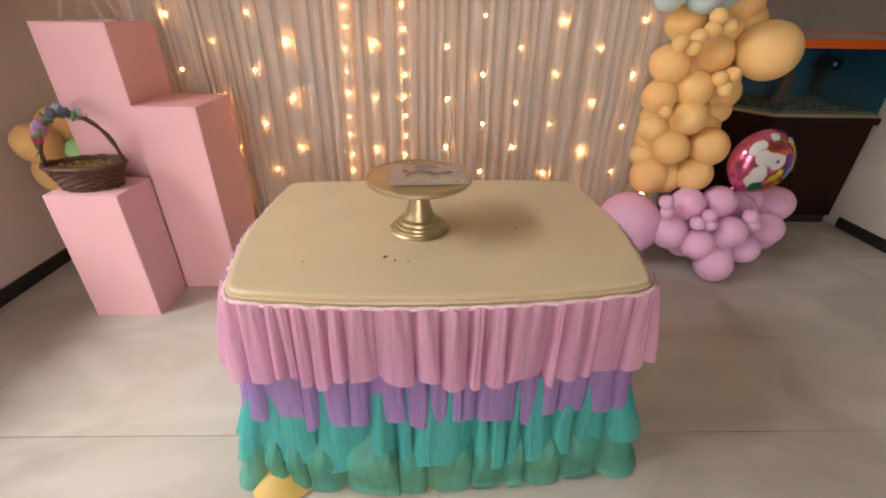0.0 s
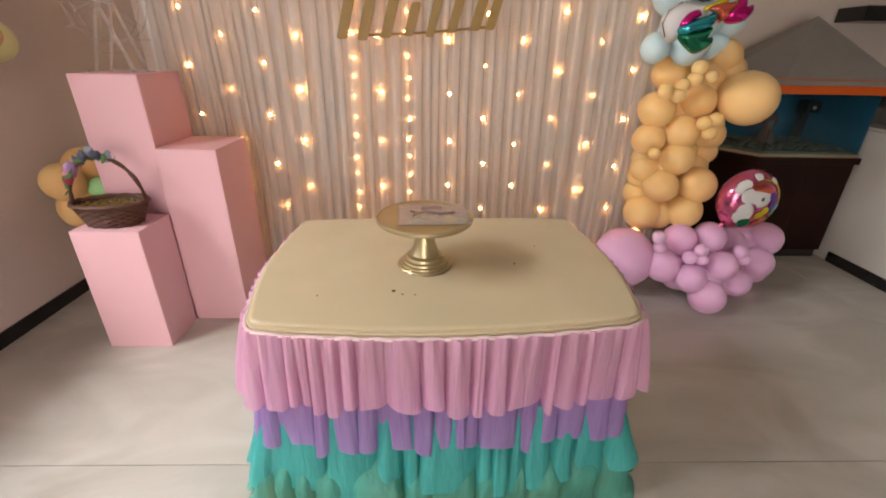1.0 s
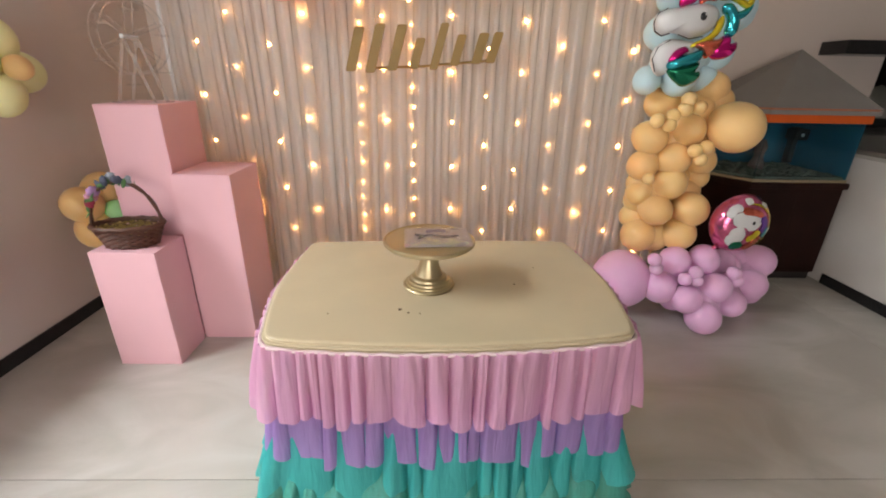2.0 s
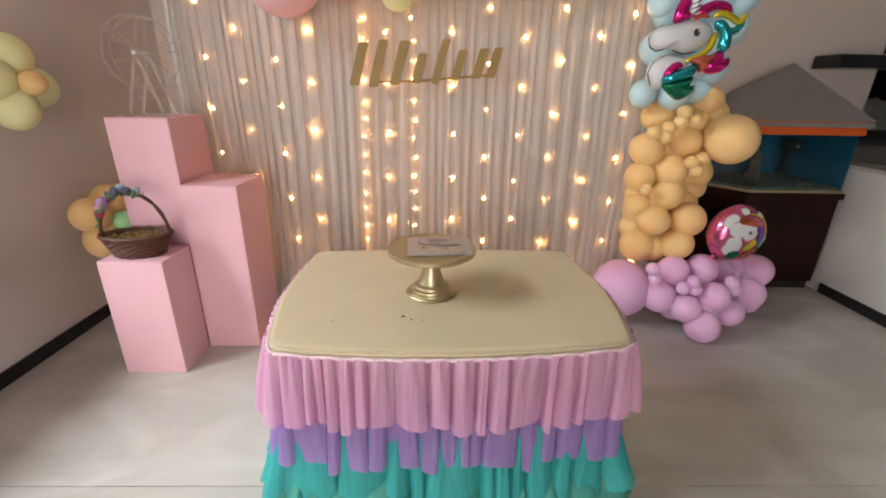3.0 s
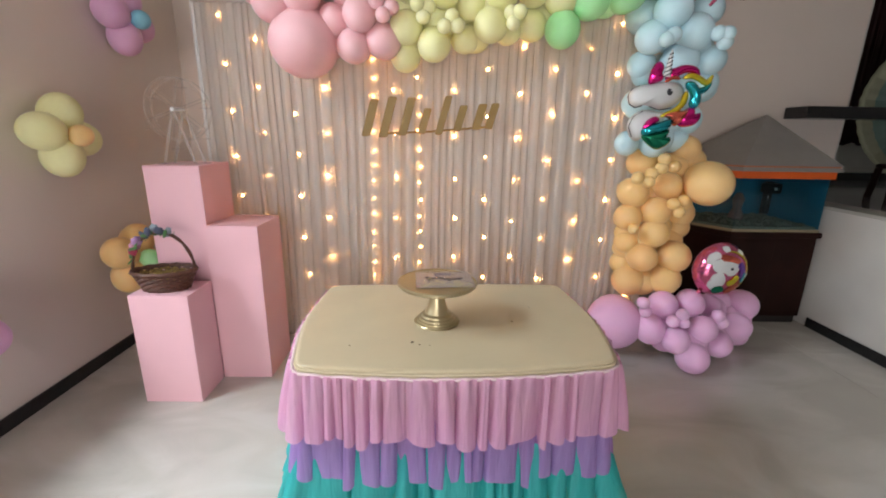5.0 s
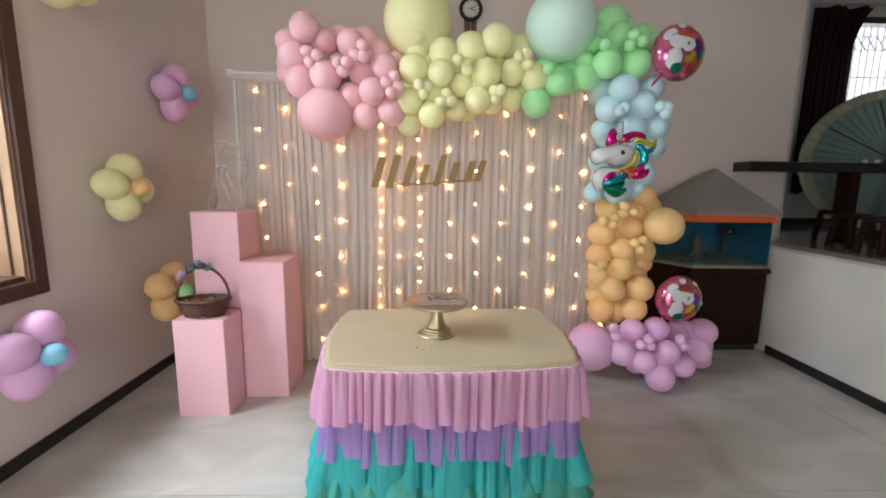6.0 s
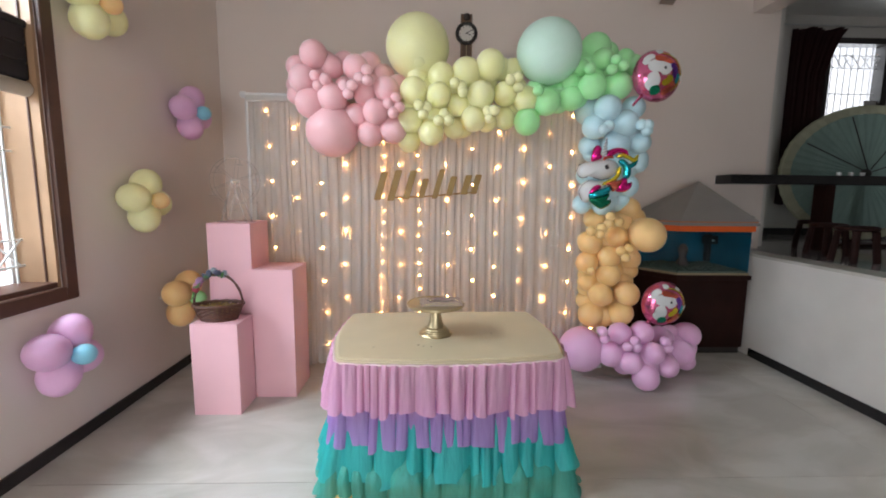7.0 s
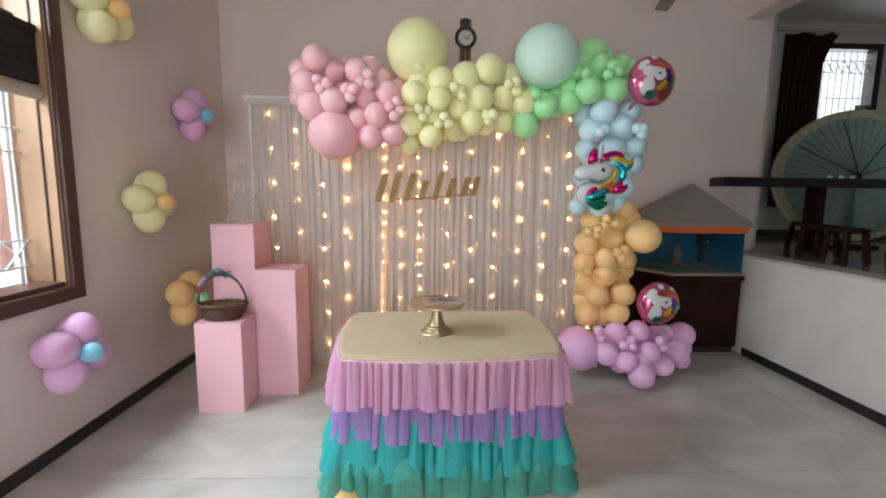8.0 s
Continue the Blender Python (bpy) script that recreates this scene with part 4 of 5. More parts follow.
# ---- basket ----
def basket():
    k = thing("basket", "dark brown woven basket with flowers on its handle", "basket", (-0.905, 2.19, 0.60), 8)
    ex, ey = 1.0, 0.62

    def ring(rx, z, rad, wob, n=56):
        return tube([(rx * ex * math.cos(t), rx * ey * math.sin(t), z + wob * math.sin(14 * t)) for t in [2 * math.pi * i / n for i in range(n)]], rad, 6, closed=True)
    o = part("base", lathe([(0.10, 0.001), (0.10, 0.01)], 32), WICKER, k)
    o.scale = (1, 0.65, 1)
    for i in range(9):
        u = i / 8
        part("weave_band", ring(0.108 + 0.036 * u, 0.010 + 0.085 * u, 0.0068, 0.004 * (1 if i % 2 else -1)), WICKER, k, "", True)
    part("rim", ring(0.150, 0.102, 0.010, 0.002), WICKER, k, "thick braided rim", True)
    st = bmesh.new()
    for i in range(28):
        t = 2 * math.pi * i / 28
        st = tube([(0.104 * ex * math.cos(t), 0.104 * ey * math.sin(t), 0.004), (0.146 * ex * math.cos(t), 0.146 * ey * math.sin(t), 0.102)], 0.004, 5, st)
    part("stakes", st, WICKER, k)
    for dy in (-0.006, 0.006):
        handle = part("handle", tube([(0.146 * math.cos(t), dy * math.cos(6 * t), 0.10 + 0.20 * math.sin(t)) for t in [math.pi * i / 30 for i in range(31)]], 0.0065, 6), WICKER, k, "", True)
    rnd = random.Random(5)
    hay = bmesh.new()
    for i in range(120):
        a, q = rnd.uniform(0, 6.28), rnd.random() ** 0.5
        x, y = 0.118 * q * math.cos(a), 0.07 * q * math.sin(a)
        d = rnd.uniform(0, 6.28)
        z = 0.074 + rnd.uniform(0, 0.022)
        hay = tube([(x, y, z), (x + 0.02 * math.cos(d), y + 0.014 * math.sin(d), z + 0.008), (x + 0.035 * math.cos(d + .4), y + 0.02 * math.sin(d + .4), z)], 0.0016, 4, hay)
    part("straw", hay, STRAW, k, "yellow straw filling")
    o = part("straw_bed", lathe([(0.02, 0.04), (0.104, 0.05), (0.112, 0.068), (0.02, 0.078)], 28), STRAW, k)
    o.scale = (1, 0.62, 1)
    petals = {"red": (0.30, 0.015, 0.05), "lilac": (0.40, 0.22, 0.42), "slate": (0.055, 0.06, 0.10), "grey": (0.24, 0.26, 0.30), "pink": (0.5, 0.2, 0.28)}
    mats = {n_: mat(n_ + "_petal", c, 0.7, vary=0.2, scale=40) for n_, c in petals.items()}
    leaf = mat("leaf", (0.06, 0.16, 0.04), 0.6, vary=0.2, scale=30)
    for i, n_ in enumerate(["red", "pink", "lilac", "slate", "slate", "grey", "slate", "grey"]):
        a = radians(153 - i * 11)
        c = Vector((0.15 * math.cos(a), rnd.uniform(-0.015, 0.008), 0.10 + 0.205 * math.sin(a) + rnd.uniform(0, 0.014)))
        fl = bmesh.new()
        for p in range(7):
            t = 2 * math.pi * p / 7
            pt = ball(8, 6, (0.016, 0.006, 0.013))
            bmesh.ops.transform(pt, matrix=Matrix.Rotation(t, 4, "Y") @ Matrix.Translation((0.013, 0, 0)) @ Matrix.Rotation(0.5, 4, "Z"), verts=pt.verts)
            fl = join(fl, pt)
        fl = join(fl, ball(8, 6, (0.007, 0.007, 0.007)))
        bmesh.ops.transform(fl, matrix=Matrix.Translation(c) @ Euler((rnd.uniform(-.6, .6), 0, rnd.uniform(-.7, .7))).to_matrix().to_4x4(), verts=fl.verts)
        sub("flower", fl, mats[n_], handle, n_ + " cloth flower", True)
    for i in range(10):
        a = radians(165 - i * 11)
        c = Vector((0.155 * math.cos(a), rnd.uniform(-0.02, 0.02), 0.10 + 0.20 * math.sin(a)))
        lf = ball(8, 6, (0.022, 0.002, 0.009))
        bmesh.ops.transform(lf, matrix=Matrix.Translation(c) @ Euler((rnd.uniform(-1, 1), rnd.uniform(-1.5, 1.5), rnd.uniform(-1, 1))).to_matrix().to_4x4(), verts=lf.verts)
        sub("leaf", lf, leaf, handle, "", True)


basket()

# ---- table, skirt, cake stand ----
TX, TY, TA, TB, TH = 0.547, 1.635, 0.566, 0.398, 0.705


def rim(u, grow=0.0, n=24.0):
    """Point of the table outline at angle u, moved outwards by grow, with its outward direction: bowed front, straighter back and sides."""
    def edge(a):
        c, s = math.cos(a), math.sin(a)
        deep, bow, taper = (0.397, 0.135, 0.11) if s < 0 else (0.388, 0.04, 0.05)
        lo, hi = 0.2, 0.9
        for _ in range(22):
            r = (lo + hi) / 2
            x, y = abs(r * c), abs(r * s)
            p, q = x / (TA * (1 - taper * min(1, y / TB) ** 1.5)), y / (deep * (1 - bow * min(1, x / TA) ** 2))
            lo, hi = (r, hi) if p ** n + q ** n < 1 else (lo, r)
        return lo * c, lo * s
    key = round(u, 7)
    if key not in RIM:
        x, y = edge(u)
        x0, y0 = edge(u - 0.004)
        x1, y1 = edge(u + 0.004)
        m = math.hypot(x1 - x0, y1 - y0)
        RIM[key] = (x, y, (y1 - y0) / m, -(x1 - x0) / m)
    x, y, nx, ny = RIM[key]
    return x + grow * nx, y + grow * ny, nx, ny


RIM = {}


def even_angles(count):
    """Angles at even steps along the outline."""
    raw = [2 * math.pi * i / 2000 for i in range(2001)]
    acc = [0.0]
    pts = [rim(u)[:2] for u in raw]
    for a, b_ in zip(pts, pts[1:]):
        acc.append(acc[-1] + math.hypot(a[0] - b_[0], a[1] - b_[1]))
    return list(np.interp(np.linspace(0, acc[-1], count, endpoint=False), acc, raw)), acc[-1]


def table():
    t = thing("table", "khaki-gold painted table with a bowed, ridged top", "table", (TX, TY, 0), 2.2)
    us, _ = even_angles(240)
    prof = [(-0.05, TH - 0.027), (-0.010, TH - 0.027), (-0.001, TH - 0.025), (0.0, TH - 0.020), (-0.004, TH - 0.0185), (-0.004, TH - 0.0165), (0.001, TH - 0.015), (0.0, TH - 0.011),
            (-0.008, TH - 0.0095), (-0.008, TH - 0.0065), (-0.007, TH - 0.004), (-0.012, TH - 0.001), (-0.018, TH)]
    own = bmesh.new()
    rings = [[own.verts.new((*rim(u, g)[:2], z)) for u in us] for g, z in prof]
    for a, b_ in zip(rings, rings[1:]):
        for i in range(240):
            own.faces.new((a[i], a[(i + 1) % 240], b_[(i + 1) % 240], b_[i]))
    own.faces.new(rings[0][::-1]), own.faces.new(rings[-1])
    part("tabletop", own, TABLE, t)
    for x0, y0, x1, y1 in ((-0.44, -0.27, 0.44, -0.245), (-0.44, 0.245, 0.44, 0.27), (-0.44, -0.245, -0.415, 0.245), (0.415, -0.245, 0.44, 0.245)):
        part("apron", box((x0, y0, TH - 0.13), (x1, y1, TH - 0.028), 0.003), TABLE, t)
    for x in (-0.40, 0.40):
        for y in (-0.23, 0.23):
            part("leg", tube([(x, y, 0), (x, y, 0.3), (x, y, TH - 0.131)], 0.03, 12, taper=lambda u: 0.7 + 0.3 * u), TABLE, t, "", True)
    rnd = random.Random(9)
    for x, y, r in ((-0.150, -0.205, 0.007), (-0.36, -0.225, 0.003), (-0.125, -0.225, 0.004), (-0.09, -0.23, 0.003), (0.23, -0.045, 0.004), (0.33, 0.09, 0.003)):
        s = lathe([(r, 0), (r * 0.7, 0.0012)], 9)
        for v in s.verts:
            v.co.x *= rnd.uniform(0.7, 1.3)
        bmesh.ops.translate(s, vec=(x, y, TH + 0.0005), verts=s.verts)
        part("stain", s, STAIN, t, "small dark stain")


table()


def tier(parent, name, material, z0, z1, g0, g1, folds, amp, seed, hem, side=0.03, puff=0.0, label=""):
    """One gathered ruffle round the table: broad rounded folds with narrow creases between them, uneven at the hem."""
    r = random.Random(seed)
    count, rows = 2600, 20
    us, length = even_angles(count)
    marks, s = [0.0], 0.0
    while s < 1:
        s += r.choice((0.55, 0.8, 1.0, 1.2, 1.7)) * r.uniform(0.85, 1.15) / folds
        marks.append(s)
    marks = [m / marks[-1] for m in marks]
    n = len(marks) - 1
    depth = [r.uniform(0.55, 1.3) for _ in range(n)]
    skew = [r.uniform(0.7, 1.45) for _ in range(n)]
    lean = [r.uniform(-0.5, 0.5) for _ in range(n)]
    own = [r.uniform(-0.5, 0.6) + (0.4 if r.random() < 0.15 else 0) for _ in range(n)]
    ends = [r.uniform(-0.8, 0.5) for _ in range(n)]
    flat = [r.uniform(1.7, 3.2) for _ in range(n)]
    idx, frac, k = [], [], 0
    for i in range(count):
        p = i / count
        while k < n - 1 and marks[k + 1] <= p:
            k += 1
        idx.append(k)
        frac.append((p - marks[k]) / (marks[k + 1] - marks[k]))

    def at(i, j):
        v = j / (rows - 1)
        k, f = idx[i], frac[i]
        w = (marks[k + 1] - marks[k]) * length
        crest = 1 - abs(2 * f ** skew[k] - 1) ** flat[k]
        u = us[i]
        x, y, nx, ny = rim(u)
        open_ = 0.38 + 0.62 * v ** 0.65
        tuck = 0.0035 * math.sin(i * 0.21 + 2 * math.sin(i * 0.013)) * (1 - v) ** 3
        soft = 0.010 * noise.noise((x * 5, y * 5, seed + 2.0 * v)) * v
        ripple = 0.0012 * math.sin(2 * math.pi * 3 * f + k) * (1 - 0.5 * v)
        g = g0 + (g1 - g0) * v + side * nx * nx * v ** 0.8 + amp * depth[k] * (crest - 0.55) * open_ + tuck + soft + ripple
        g += puff * math.sin(math.pi * min(1.0, v * 1.12)) ** 2 * (0.6 + 0.8 * crest * depth[k])
        slip = (lean[k] * math.sin(math.pi * f) * 0.5 - 0.11 * math.sin(2 * math.pi * f)) * w * v
        x, y = x + g * nx - ny * slip, y + g * ny + nx * slip
        e0, e1 = ends[k], ends[(k + 1) % n]
        low = (e0 * (1 - f) + e1 * f) * 0.45 + own[k] * crest + 0.35 * noise.noise((x * 8, y * 8, seed * 3.1))
        z = z0 + (z1 - z0) * v - hem * v ** 1.6 * low
        if z < 0.006:
            over = 0.006 - z
            x, y = x + nx * over * 0.7, y + ny * over * 0.7
            z = 0.004 + 0.004 * (1 + math.sin(i * 0.05)) + 0.02 * crest * over / (over + 0.02)
        return (x, y, z)
    return sheet(at, count, rows, name, material, parent, closed=True, label=label)


def skirt():
    s = thing("table_skirt", "tiered chiffon table skirt in pink, purple and teal", "table skirt", (TX, TY, 0), 2.2)
    us, _ = even_angles(300)
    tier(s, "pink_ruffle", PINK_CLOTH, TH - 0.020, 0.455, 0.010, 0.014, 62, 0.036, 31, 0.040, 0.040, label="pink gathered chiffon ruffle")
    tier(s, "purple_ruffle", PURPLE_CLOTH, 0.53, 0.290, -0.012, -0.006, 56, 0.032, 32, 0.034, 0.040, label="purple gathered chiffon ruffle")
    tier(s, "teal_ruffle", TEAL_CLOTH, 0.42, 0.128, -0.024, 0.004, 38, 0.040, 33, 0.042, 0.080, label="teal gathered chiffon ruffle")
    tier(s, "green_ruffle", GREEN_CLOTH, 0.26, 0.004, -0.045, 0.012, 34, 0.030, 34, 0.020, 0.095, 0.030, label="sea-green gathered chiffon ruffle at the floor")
    tier(s, "yellow_ruffle", YELLOW_CLOTH, 0.09, 0.0, -0.03, -0.022, 11, 0.060, 35, 0.020, 0.070, label="yellow chiffon hem on the floor")
    pts = [(*rim(u, 0.006)[:2], TH - 0.024 + 0.002 * math.sin(40 * u)) for u in us]
    part("waistband", tube(pts, 0.0055, 6, closed=True), mat("piping", (0.80, 0.62, 0.64), 0.7, vary=0.08, scale=40), s, "pale pink elastic band", True)


skirt()


def cake_stand():
    c = thing("cake_stand", "gold metal round cake stand with a turned foot", "cake stand", (0.490, 1.594, TH))
    prof = [(0.084, 0.0), (0.087, 0.005), (0.084, 0.010), (0.077, 0.011), (0.076, 0.017), (0.070, 0.019), (0.068, 0.025), (0.060, 0.028), (0.057, 0.036), (0.045, 0.040), (0.041, 0.050), (0.033, 0.075), (0.027, 0.105), (0.025, 0.135), (0.031, 0.145)]
    part("foot", lathe(prof, 48), GOLD, c, "", True)
    part("plate", lathe([(0.030, 0.1452), (0.125, 0.148), (0.143, 0.150), (0.148, 0.155), (0.148, 0.163), (0.144, 0.166), (0.139, 0.163)], 64), GOLD, c, "gold round plate")


cake_stand()


def packet():
    p = thing("packet", "clear plastic packet with a dark blue party piece inside", "packet", (0.516, 1.604, TH + 0.164), 4)

    def at(i, j):
        u, v = i / 24 * 2 - 1, j / 18 * 2 - 1
        z = 0.004 + 0.010 * (1 - u ** 4) * (1 - v ** 4) * (1 + 0.25 * noise.noise((u * 3, v * 3, 1.0))) + 0.007 * noise.noise((u * 5, v * 5, 4.0))
        return (u * 0.108, v * 0.088, z)
    sheet(at, 25, 19, "film", PLASTIC, p, label="crinkled clear film")
    part("card", box((-0.104, -0.083, 0.0005), (0.104, 0.083, 0.0025), 0.001), mat("card", (0.62, 0.52, 0.50), 0.5, vary=0.1, scale=20), p, "pale card backing")
    ink = mat("ink_blue", (0.035, 0.035, 0.10), 0.4)
    part("ornament", tube([(-0.06, -0.005, 0.006), (-0.02, 0.012, 0.006), (0.02, -0.012, 0.006), (0.07, 0.004, 0.006)], 0.005, 8, taper=lambda u: 0.5 + 2 * u * (1 - u)), ink, p, "dark blue piece", True)
    part("ornament", tube([(-0.035, 0.045, 0.006), (0.0, 0.052, 0.006), (0.03, 0.046, 0.006)], 0.006, 8), mat("ink_lilac", (0.25, 0.2, 0.35), 0.4), p, "", True)
    part("ornament", tube([(-0.07, 0.02, 0.006), (-0.045, 0.0, 0.006), (-0.06, -0.02, 0.006)], 0.004, 8), ink, p, "", True)


packet()


# ---- aquarium on its cabinet ----
def aquarium():
    plan = [(3.345, 3.12), (2.66, 3.12), (2.46, 3.42), (2.46, 3.735), (3.345, 3.735)]
    cab = thing("cabinet", "dark reddish-brown wooden corner cabinet under the aquarium", "cabinet", (0, 0, 0))

    def inset(d):
        cx, cy = 2.95, 3.46
        return [(x + (cx - x) * d, y + (cy - y) * d) for x, y in plan]
    part("body", prism(inset(0.05), 0.06, 0.685), CABINET, cab)
    part("plinth", prism(inset(0.09), 0.0, 0.059), DARK, cab)
    part("top", prism(plan, 0.686, 0.728, bevel=0.004), CABINET, cab)
    for x0, x1, kx in ((2.72, 3.02, 2.99), (3.03, 3.30, 3.06)):
        part("door", box((x0, 3.136, 0.10), (x1, 3.152, 0.66), 0.004), CABINET, cab)
    a = thing("aquarium", "corner aquarium with blue back, gravel and grey house-shaped hood", "aquarium", (0, 0, 0))
    q = inset(0.06)
    part("base_frame", prism(inset(0.045), 0.729, 0.748), mat("brass_trim", (0.34, 0.27, 0.16), 0.4, vary=0.1), a)
    for (x0, y0), (x1, y1), m, n_ in ((q[0], q[1], TANK_GLASS, "front_pane"), (q[1], q[2], TANK_GLASS, "corner_pane"), (q[2], q[3], TANK_GLASS, "side_pane"), (q[3], q[4], TANK_BLUE, "back_panel"), (q[4], q[0], TANK_BLUE, "side_panel")):
        d = Vector((x1 - x0, y1 - y0))
        nrm = Vector((-d.y, d.x)).normalized() * -0.006
        part(n_, prism([(x0, y0), (x1, y1), (x1 + nrm.x, y1 + nrm.y), (x0 + nrm.x, y0 + nrm.y)], 0.749, 1.12), m, a)
    rnd = random.Random(2)
    gr = prism(inset(0.09), 0.749, 0.765)
    for i in range(170):
        x, y = rnd.uniform(2.55, 3.28), rnd.uniform(3.18, 3.68)
        if x < 2.72 and y < 3.42 - (x - 2.5) * 1.2:
            continue
        s = bmesh.new()
        bmesh.ops.create_icosphere(s, subdivisions=1, radius=rnd.uniform(0.008, 0.022))
        bmesh.ops.translate(s, vec=(x, y, 0.768), verts=s.verts)
        gr = join(gr, s)
    part("gravel", gr, GRAVEL, a, "pale gravel bed")
    o = part("ornament", lathe([(0.05, 0.76), (0.055, 0.80), (0.03, 0.86), (0.045, 0.93), (0.02, 0.98)], 14), mat("coral", (0.35, 0.17, 0.13), 0.7, vary=0.3, scale=30), a)
    o.location = (2.88, 3.42, 0)
    part("filter", box((3.17, 3.50, 0.80), (3.21, 3.56, 1.06), 0.006), DARK, a, "black filter tube")
    part("pump", box((3.15, 3.46, 0.97), (3.25, 3.57, 1.05), 0.01), DARK, a, "black pump")
    o = part("bulb", ball(10, 8, (0.012, 0.012, 0.012)), WHITE_PLASTIC, a)
    o.location = (3.19, 3.452, 1.01)
    part("band", prism(inset(0.005), 1.121, 1.172, bevel=0.003), ORANGE, a, "orange band under the hood")
    e = inset(-0.05)
    part("eave", prism(e, 1.173, 1.200, bevel=0.003), ROOF_GREY, a, "grey hood edge")
    part("eave_line", prism(inset(-0.02), 1.2005, 1.212), mat("faded_orange", (0.55, 0.20, 0.12), 0.5), a)
    rf = bmesh.new()
    lo = [rf.verts.new((x, y, 1.2125)) for x, y in e]
    tip = rf.verts.new((3.00, 3.46, 1.575))
    rf.faces.new(lo[::-1])
    for i in range(5):
        rf.faces.new((lo[i], lo[(i + 1) % 5], tip))
    part("hood_roof", rf, ROOF_GREY, a, "grey pyramid hood")
    bush = thing("plant", "small dark green plant sprig beside the aquarium hood", "plant", (3.46, 3.4, 0.926))
    lf = bmesh.new()
    for i in range(26):
        s = ball(6, 4, (0.022, 0.003, 0.010))
        bmesh.ops.transform(s, matrix=Matrix.Translation((rnd.uniform(-.06, .06), rnd.uniform(-.04, .04), rnd.uniform(0.22, 0.33))) @ Euler([rnd.uniform(-2, 2) for _ in range(3)]).to_matrix().to_4x4(), verts=s.verts)
        lf = join(lf, s)
    part("leaves", lf, mat("plant_leaf", (0.03, 0.08, 0.03), 0.6, vary=0.2), bush)
    part("pot", lathe([(0.04, 0.0), (0.055, 0.10), (0.05, 0.10)], 18), CABINET, bush)
    part("stem", tube([(0, 0, 0.09), (0.01, 0, 0.2), (0, 0.01, 0.3)], 0.006, 6), mat("stem", (0.05, 0.07, 0.03), 0.6), bush)


aquarium()


# ---- raised dining area ----
def dining():
    t = thing("dining_table", "long table with a thick black polished slab top", "table", (0, 0, 0))
    part("slab", box((3.345, 3.50, 1.555), (7.2, 3.735, 1.645), 0.006), BLACK, t, "black polished slab")
    for x in (4.35, 5.6, 6.9):
        part("leg", box((x, 3.56, 0.902), (x + 0.10, 3.70, 1.554), 0.005), CABINET, t)
    fan = thing("round_screen", "large round pleated screen, greenish, with a cream rim", "decorative screen", (5.24, 4.05, 1.70))
    R, n = 0.98, 96
    own = bmesh.new()
    rows = []
    for rr in (0.06, 0.4, 0.7, 0.86):
        rows.append([own.verts.new((rr * math.cos(2 * math.pi * k / n), 0.006 * (1 if k % 2 else -1) * rr / 0.86, rr * math.sin(2 * math.pi * k / n) * 0.74)) for k in range(n)])
    for a, b_ in zip(rows, rows[1:]):
        for k in range(n):
            own.faces.new((a[k], a[(k + 1) % n], b_[(k + 1) % n], b_[k]))
    part("face", own, cloth("green_pleat", (0.36, 0.50, 0.44), 0.6, 0.0, (0.16, 0.26, 0.24), 200.0), fan, "greenish pleated face, lit through from behind")
    own = bmesh.new()
    rows = []
    for rr, yy in ((0.86, -0.012), (0.875, -0.03), (R - 0.01, -0.03), (R, -0.012), (R, 0.012)):
        rows.append([own.verts.new((rr * math.cos(2 * math.pi * k / n), yy + 0.005 * (1 if k % 2 else -1), rr * math.sin(2 * math.pi * k / n) * 0.74)) for k in range(n)])
    for a, b_ in zip(rows, rows[1:]):
        for k in range(n):
            own.faces.new((a[k], a[(k + 1) % n], b_[(k + 1) % n], b_[k]))
    part("rim", own, cloth("cream_pleat", (0.60, 0.60, 0.44), 0.6, 0.0, (0.42, 0.44, 0.30), 200.0), fan, "cream pleated rim")
    for a in (62, 108, 150, 25):
        c, s = math.cos(radians(a)), math.sin(radians(a))
        part("rib", tube([(0.05 * c, -0.03, 0.05 * s), (0.84 * c, -0.035, 0.62 * s)], 0.006, 6), DARK, fan)
    part("hub", ball(16, 10, (0.07, 0.03, 0.05)), DARK, fan)
    part("stand", box((-0.05, 0.045, -0.80), (0.05, 0.085, 0.2), 0.004), CABINET, fan)
    part("stand_foot", box((-0.25, -0.12, -0.798), (0.25, 0.25, -0.77), 0.004), CABINET, fan)
    for x in (-0.10, 0.02, 0.14):
        k = part("cup", lathe([(0.014, 0.0), (0.020, 0.012), (0.022, 0.036), (0.018, 0.036)], 16), WHITE_PLASTIC, None, "", True)
        k.location = (4.62 + x, 3.62, 1.646)
        tagged(k, "small white cup on the black slab", "cup", "cups on the slab")
    for x, y in ((4.12, 3.25), (4.45, 3.75), (3.98, 2.85), (4.9, 3.1), (5.1, 3.3)):
        st = thing("stool", "dark wooden stool on the polished raised floor", "stool", (x, y, 0.9), group="stools in the raised room")
        part("seat", lathe([(0.12, 0.26), (0.14, 0.27), (0.14, 0.29), (0.12, 0.30)], 24), CABINET, st)
        for sx in (-1, 1):
            for sy in (-1, 1):
                part("leg", tube([(sx * 0.10, sy * 0.10, 0.002), (sx * 0.08, sy * 0.08, 0.26)], 0.026, 8), CABINET, st)


dining()


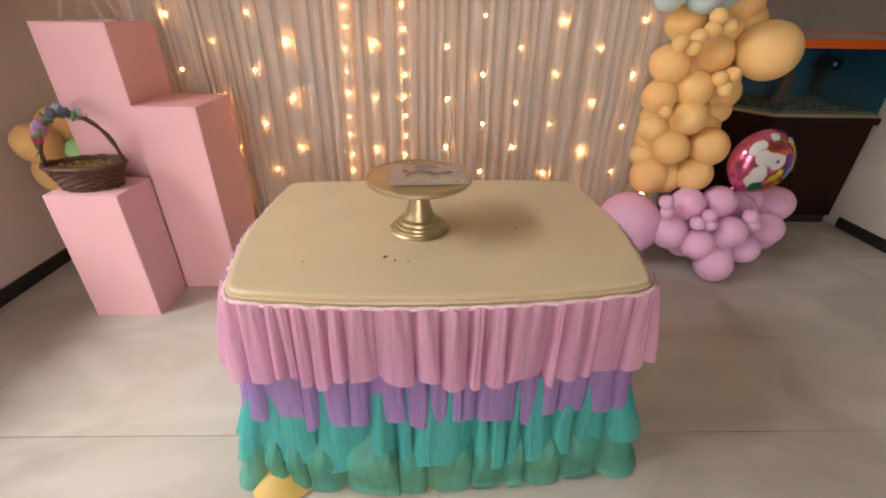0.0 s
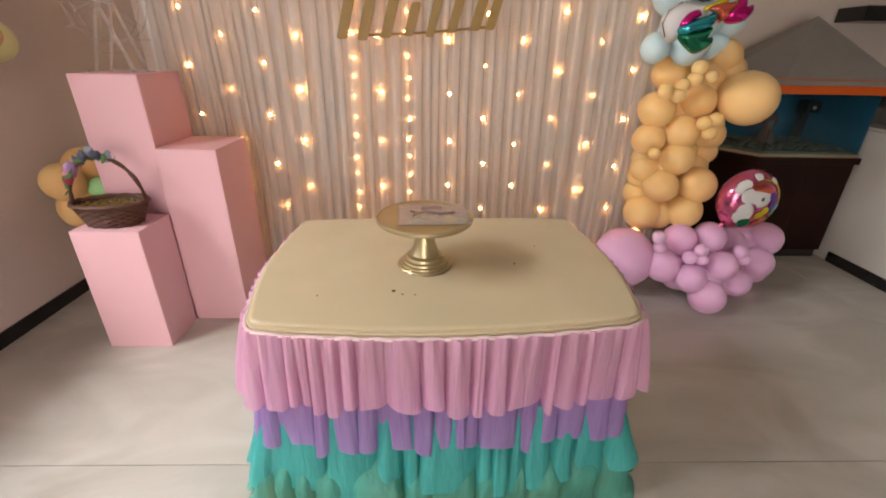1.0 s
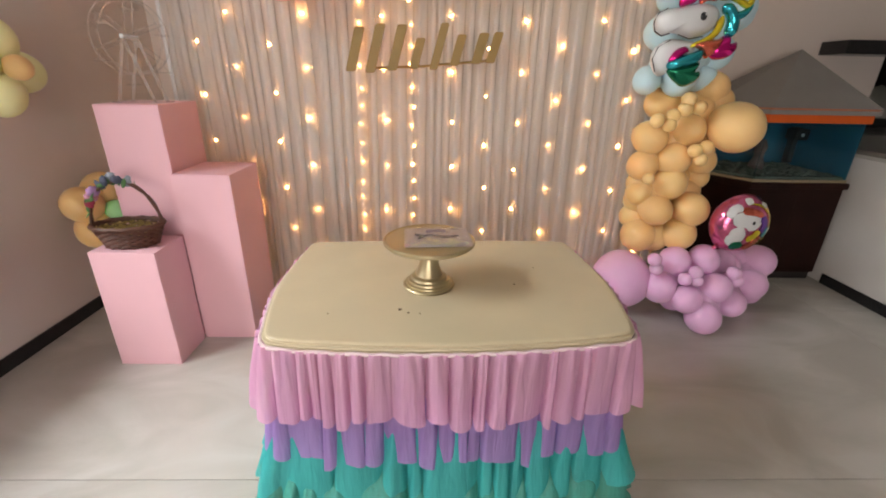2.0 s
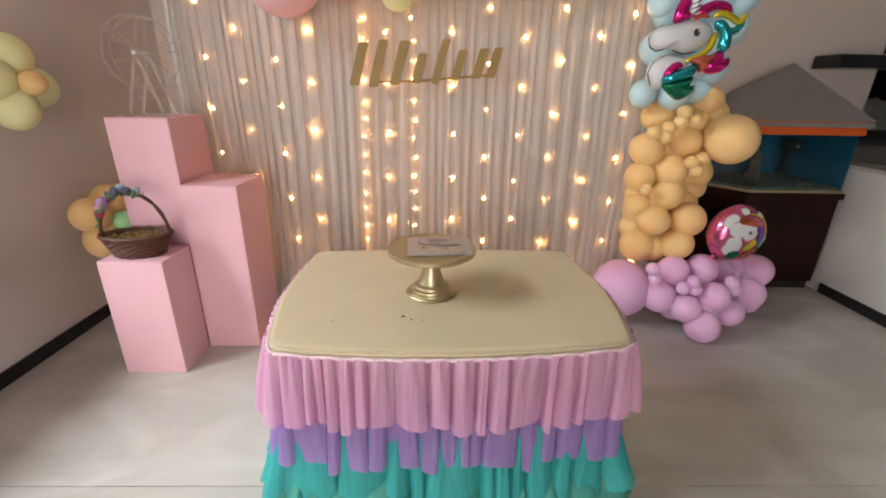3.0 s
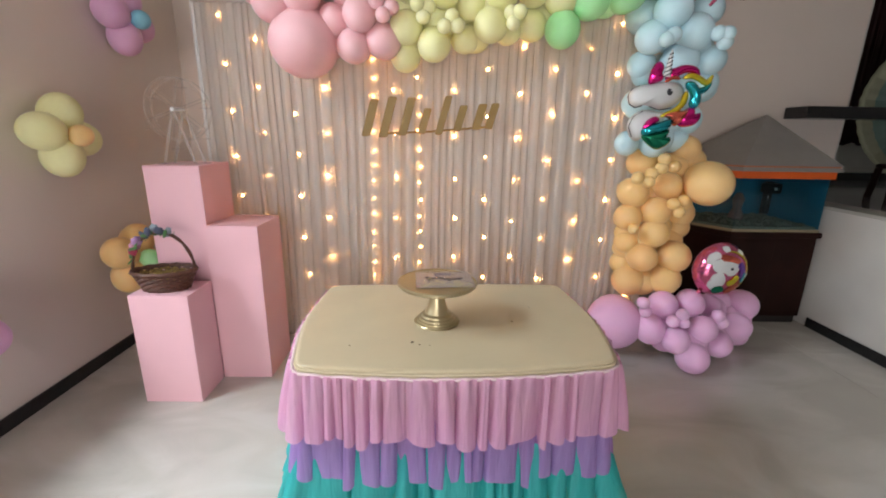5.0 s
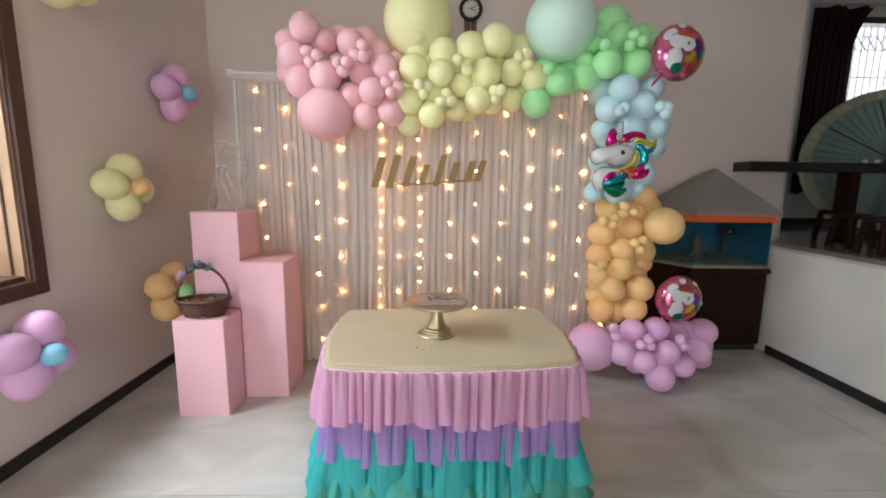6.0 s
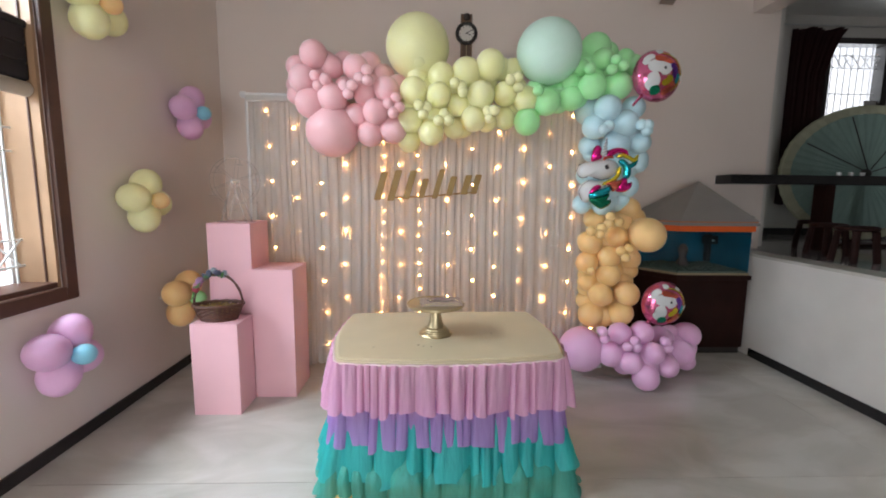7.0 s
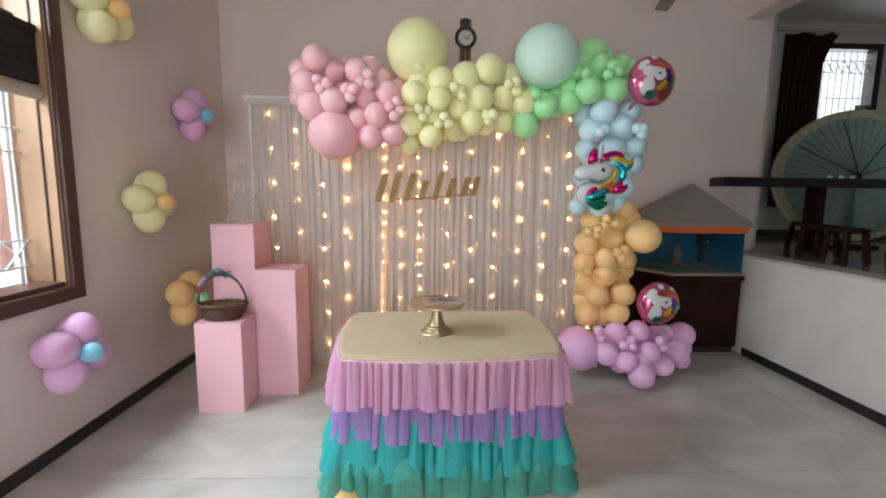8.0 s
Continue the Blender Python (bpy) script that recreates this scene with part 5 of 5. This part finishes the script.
# ---- wall clock and ceiling fan ----
def wall_clock():
    c = thing("wall_clock", "dark wooden pendulum wall clock with a round white dial", "clock", (0.795, YB, 2.94))
    part("back_board", box((-0.055, -0.03, -0.30), (0.055, -0.001, 0.18), 0.004), mat("clock_wood", (0.16, 0.10, 0.07), 0.4, vary=0.2), c)
    dial = part("dial", lathe([(0.078, 0.0), (0.078, 0.012)], 40), mat("dial_white", (0.75, 0.74, 0.70), 0.4), c, "white dial")
    dial.matrix_basis = pose(0, -0.035, 0, 90, 0, 0)
    rimm = tube([(0.088 * math.cos(t), -0.045, 0.088 * math.sin(t)) for t in [2 * math.pi * i / 40 for i in range(40)]], 0.017, 8, closed=True)
    part("bezel", rimm, DARK, c, "dark round bezel", True)
    for k in range(12):
        a = 2 * math.pi * k / 12
        m = box((-0.0025, -0.049, 0.058), (0.0025, -0.0475, 0.070))
        bmesh.ops.rotate(m, cent=(0, 0, 0), matrix=Matrix.Rotation(a, 3, "Y"), verts=m.verts)
        sub("hour_mark", m, DARK, dial)
    for a, ln in ((115, 0.045), (62, 0.060)):
        m = box((-0.003, -0.052, -0.01), (0.003, -0.050, ln))
        bmesh.ops.rotate(m, cent=(0, 0, 0), matrix=Matrix.Rotation(radians(a), 3, "Y"), verts=m.verts)
        sub("pointer", m, DARK, dial)
    o = part("crown", ball(14, 10, (0.035, 0.02, 0.035)), DARK, c)
    o.location = (0, -0.035, 0.15)
    for x in (-0.045, 0.045):
        part("case_rail", box((x - 0.006, -0.05, -0.32), (x + 0.006, -0.031, -0.10), 0.002), mat("rail_wood", (0.25, 0.15, 0.08), 0.4), c)
    part("pendulum_rod", tube([(0, -0.04, -0.10), (0, -0.04, -0.26)], 0.004, 6), GOLD, c)
    o = part("pendulum_bob", ball(14, 10, (0.025, 0.006, 0.025)), GOLD, c)
    o.location = (0, -0.04, -0.265)


wall_clock()


def ceiling_fan():
    f = thing("ceiling_fan", "grey-brown ceiling fan at rest on a long rod", "fan", (2.32, 2.66, 3.07))
    paint = mat("fan_paint", (0.34, 0.29, 0.24), 0.45, vary=0.06)
    part("rod", tube([(0, 0, 0.05), (0, 0, ZC - 3.07)], 0.013, 10), paint, f)
    part("canopy", lathe([(0.02, ZC - 3.07 - 0.08), (0.06, ZC - 3.07 - 0.02), (0.06, ZC - 3.07)], 24), paint, f)
    part("motor", lathe([(0.04, -0.05), (0.10, -0.03), (0.105, 0.03), (0.04, 0.06)], 32), paint, f, "", True)
    for k in range(3):
        bl = box((0.11, -0.055, -0.004), (0.66, 0.055, 0.004), 0.003)
        bmesh.ops.rotate(bl, cent=(0, 0, 0), matrix=Matrix.Rotation(radians(10), 3, "X"), verts=bl.verts)
        bmesh.ops.rotate(bl, cent=(0, 0, 0), matrix=Matrix.Rotation(radians(76 + 120 * k), 3, "Z"), verts=bl.verts)
        part("blade", bl, paint, f)


ceiling_fan()


# ---- marble floor slabs ----
def slabs(parent, x0, x1, y0, y1, ox, oy, px, py, z, material, name="slab"):
    shared = {}
    i0, j0 = math.floor((x0 - ox) / px), math.floor((y0 - oy) / py)
    for i in range(i0, math.ceil((x1 - ox) / px)):
        for j in range(j0, math.ceil((y1 - oy) / py)):
            a, b_ = max(ox + i * px + 0.0015, x0), min(ox + (i + 1) * px - 0.0015, x1)
            c, d = max(oy + j * py + 0.0015, y0), min(oy + (j + 1) * py - 0.0015, y1)
            if b_ - a < 0.02 or d - c < 0.02:
                continue
            key = (round(b_ - a, 3), round(d - c, 3))
            if key not in shared:
                bm = box((0, 0, -0.006), (key[0], key[1], 0.0))
                me = bpy.data.meshes.new(name)
                bm.to_mesh(me)
                bm.free()
                me.materials.append(material)
                shared[key] = me
            o = part(name, shared[key], None, parent)
            o.location = (a, c, z)


slabs(bpy.data.objects["floor"], XL, XR, YF, YB, 0.55, 1.425, 2.44, 1.22, 0.0, MARBLE)
DFLOOR = mat("polished_floor", (0.30, 0.28, 0.28), 0.10, vary=0.15, scale=1.2)
slabs(bpy.data.objects["floor_raised"], XR + 0.222, 8.2, YF, 5.45, 3.58, 1.0, 0.6, 0.6, 0.9, DFLOOR, "tile")
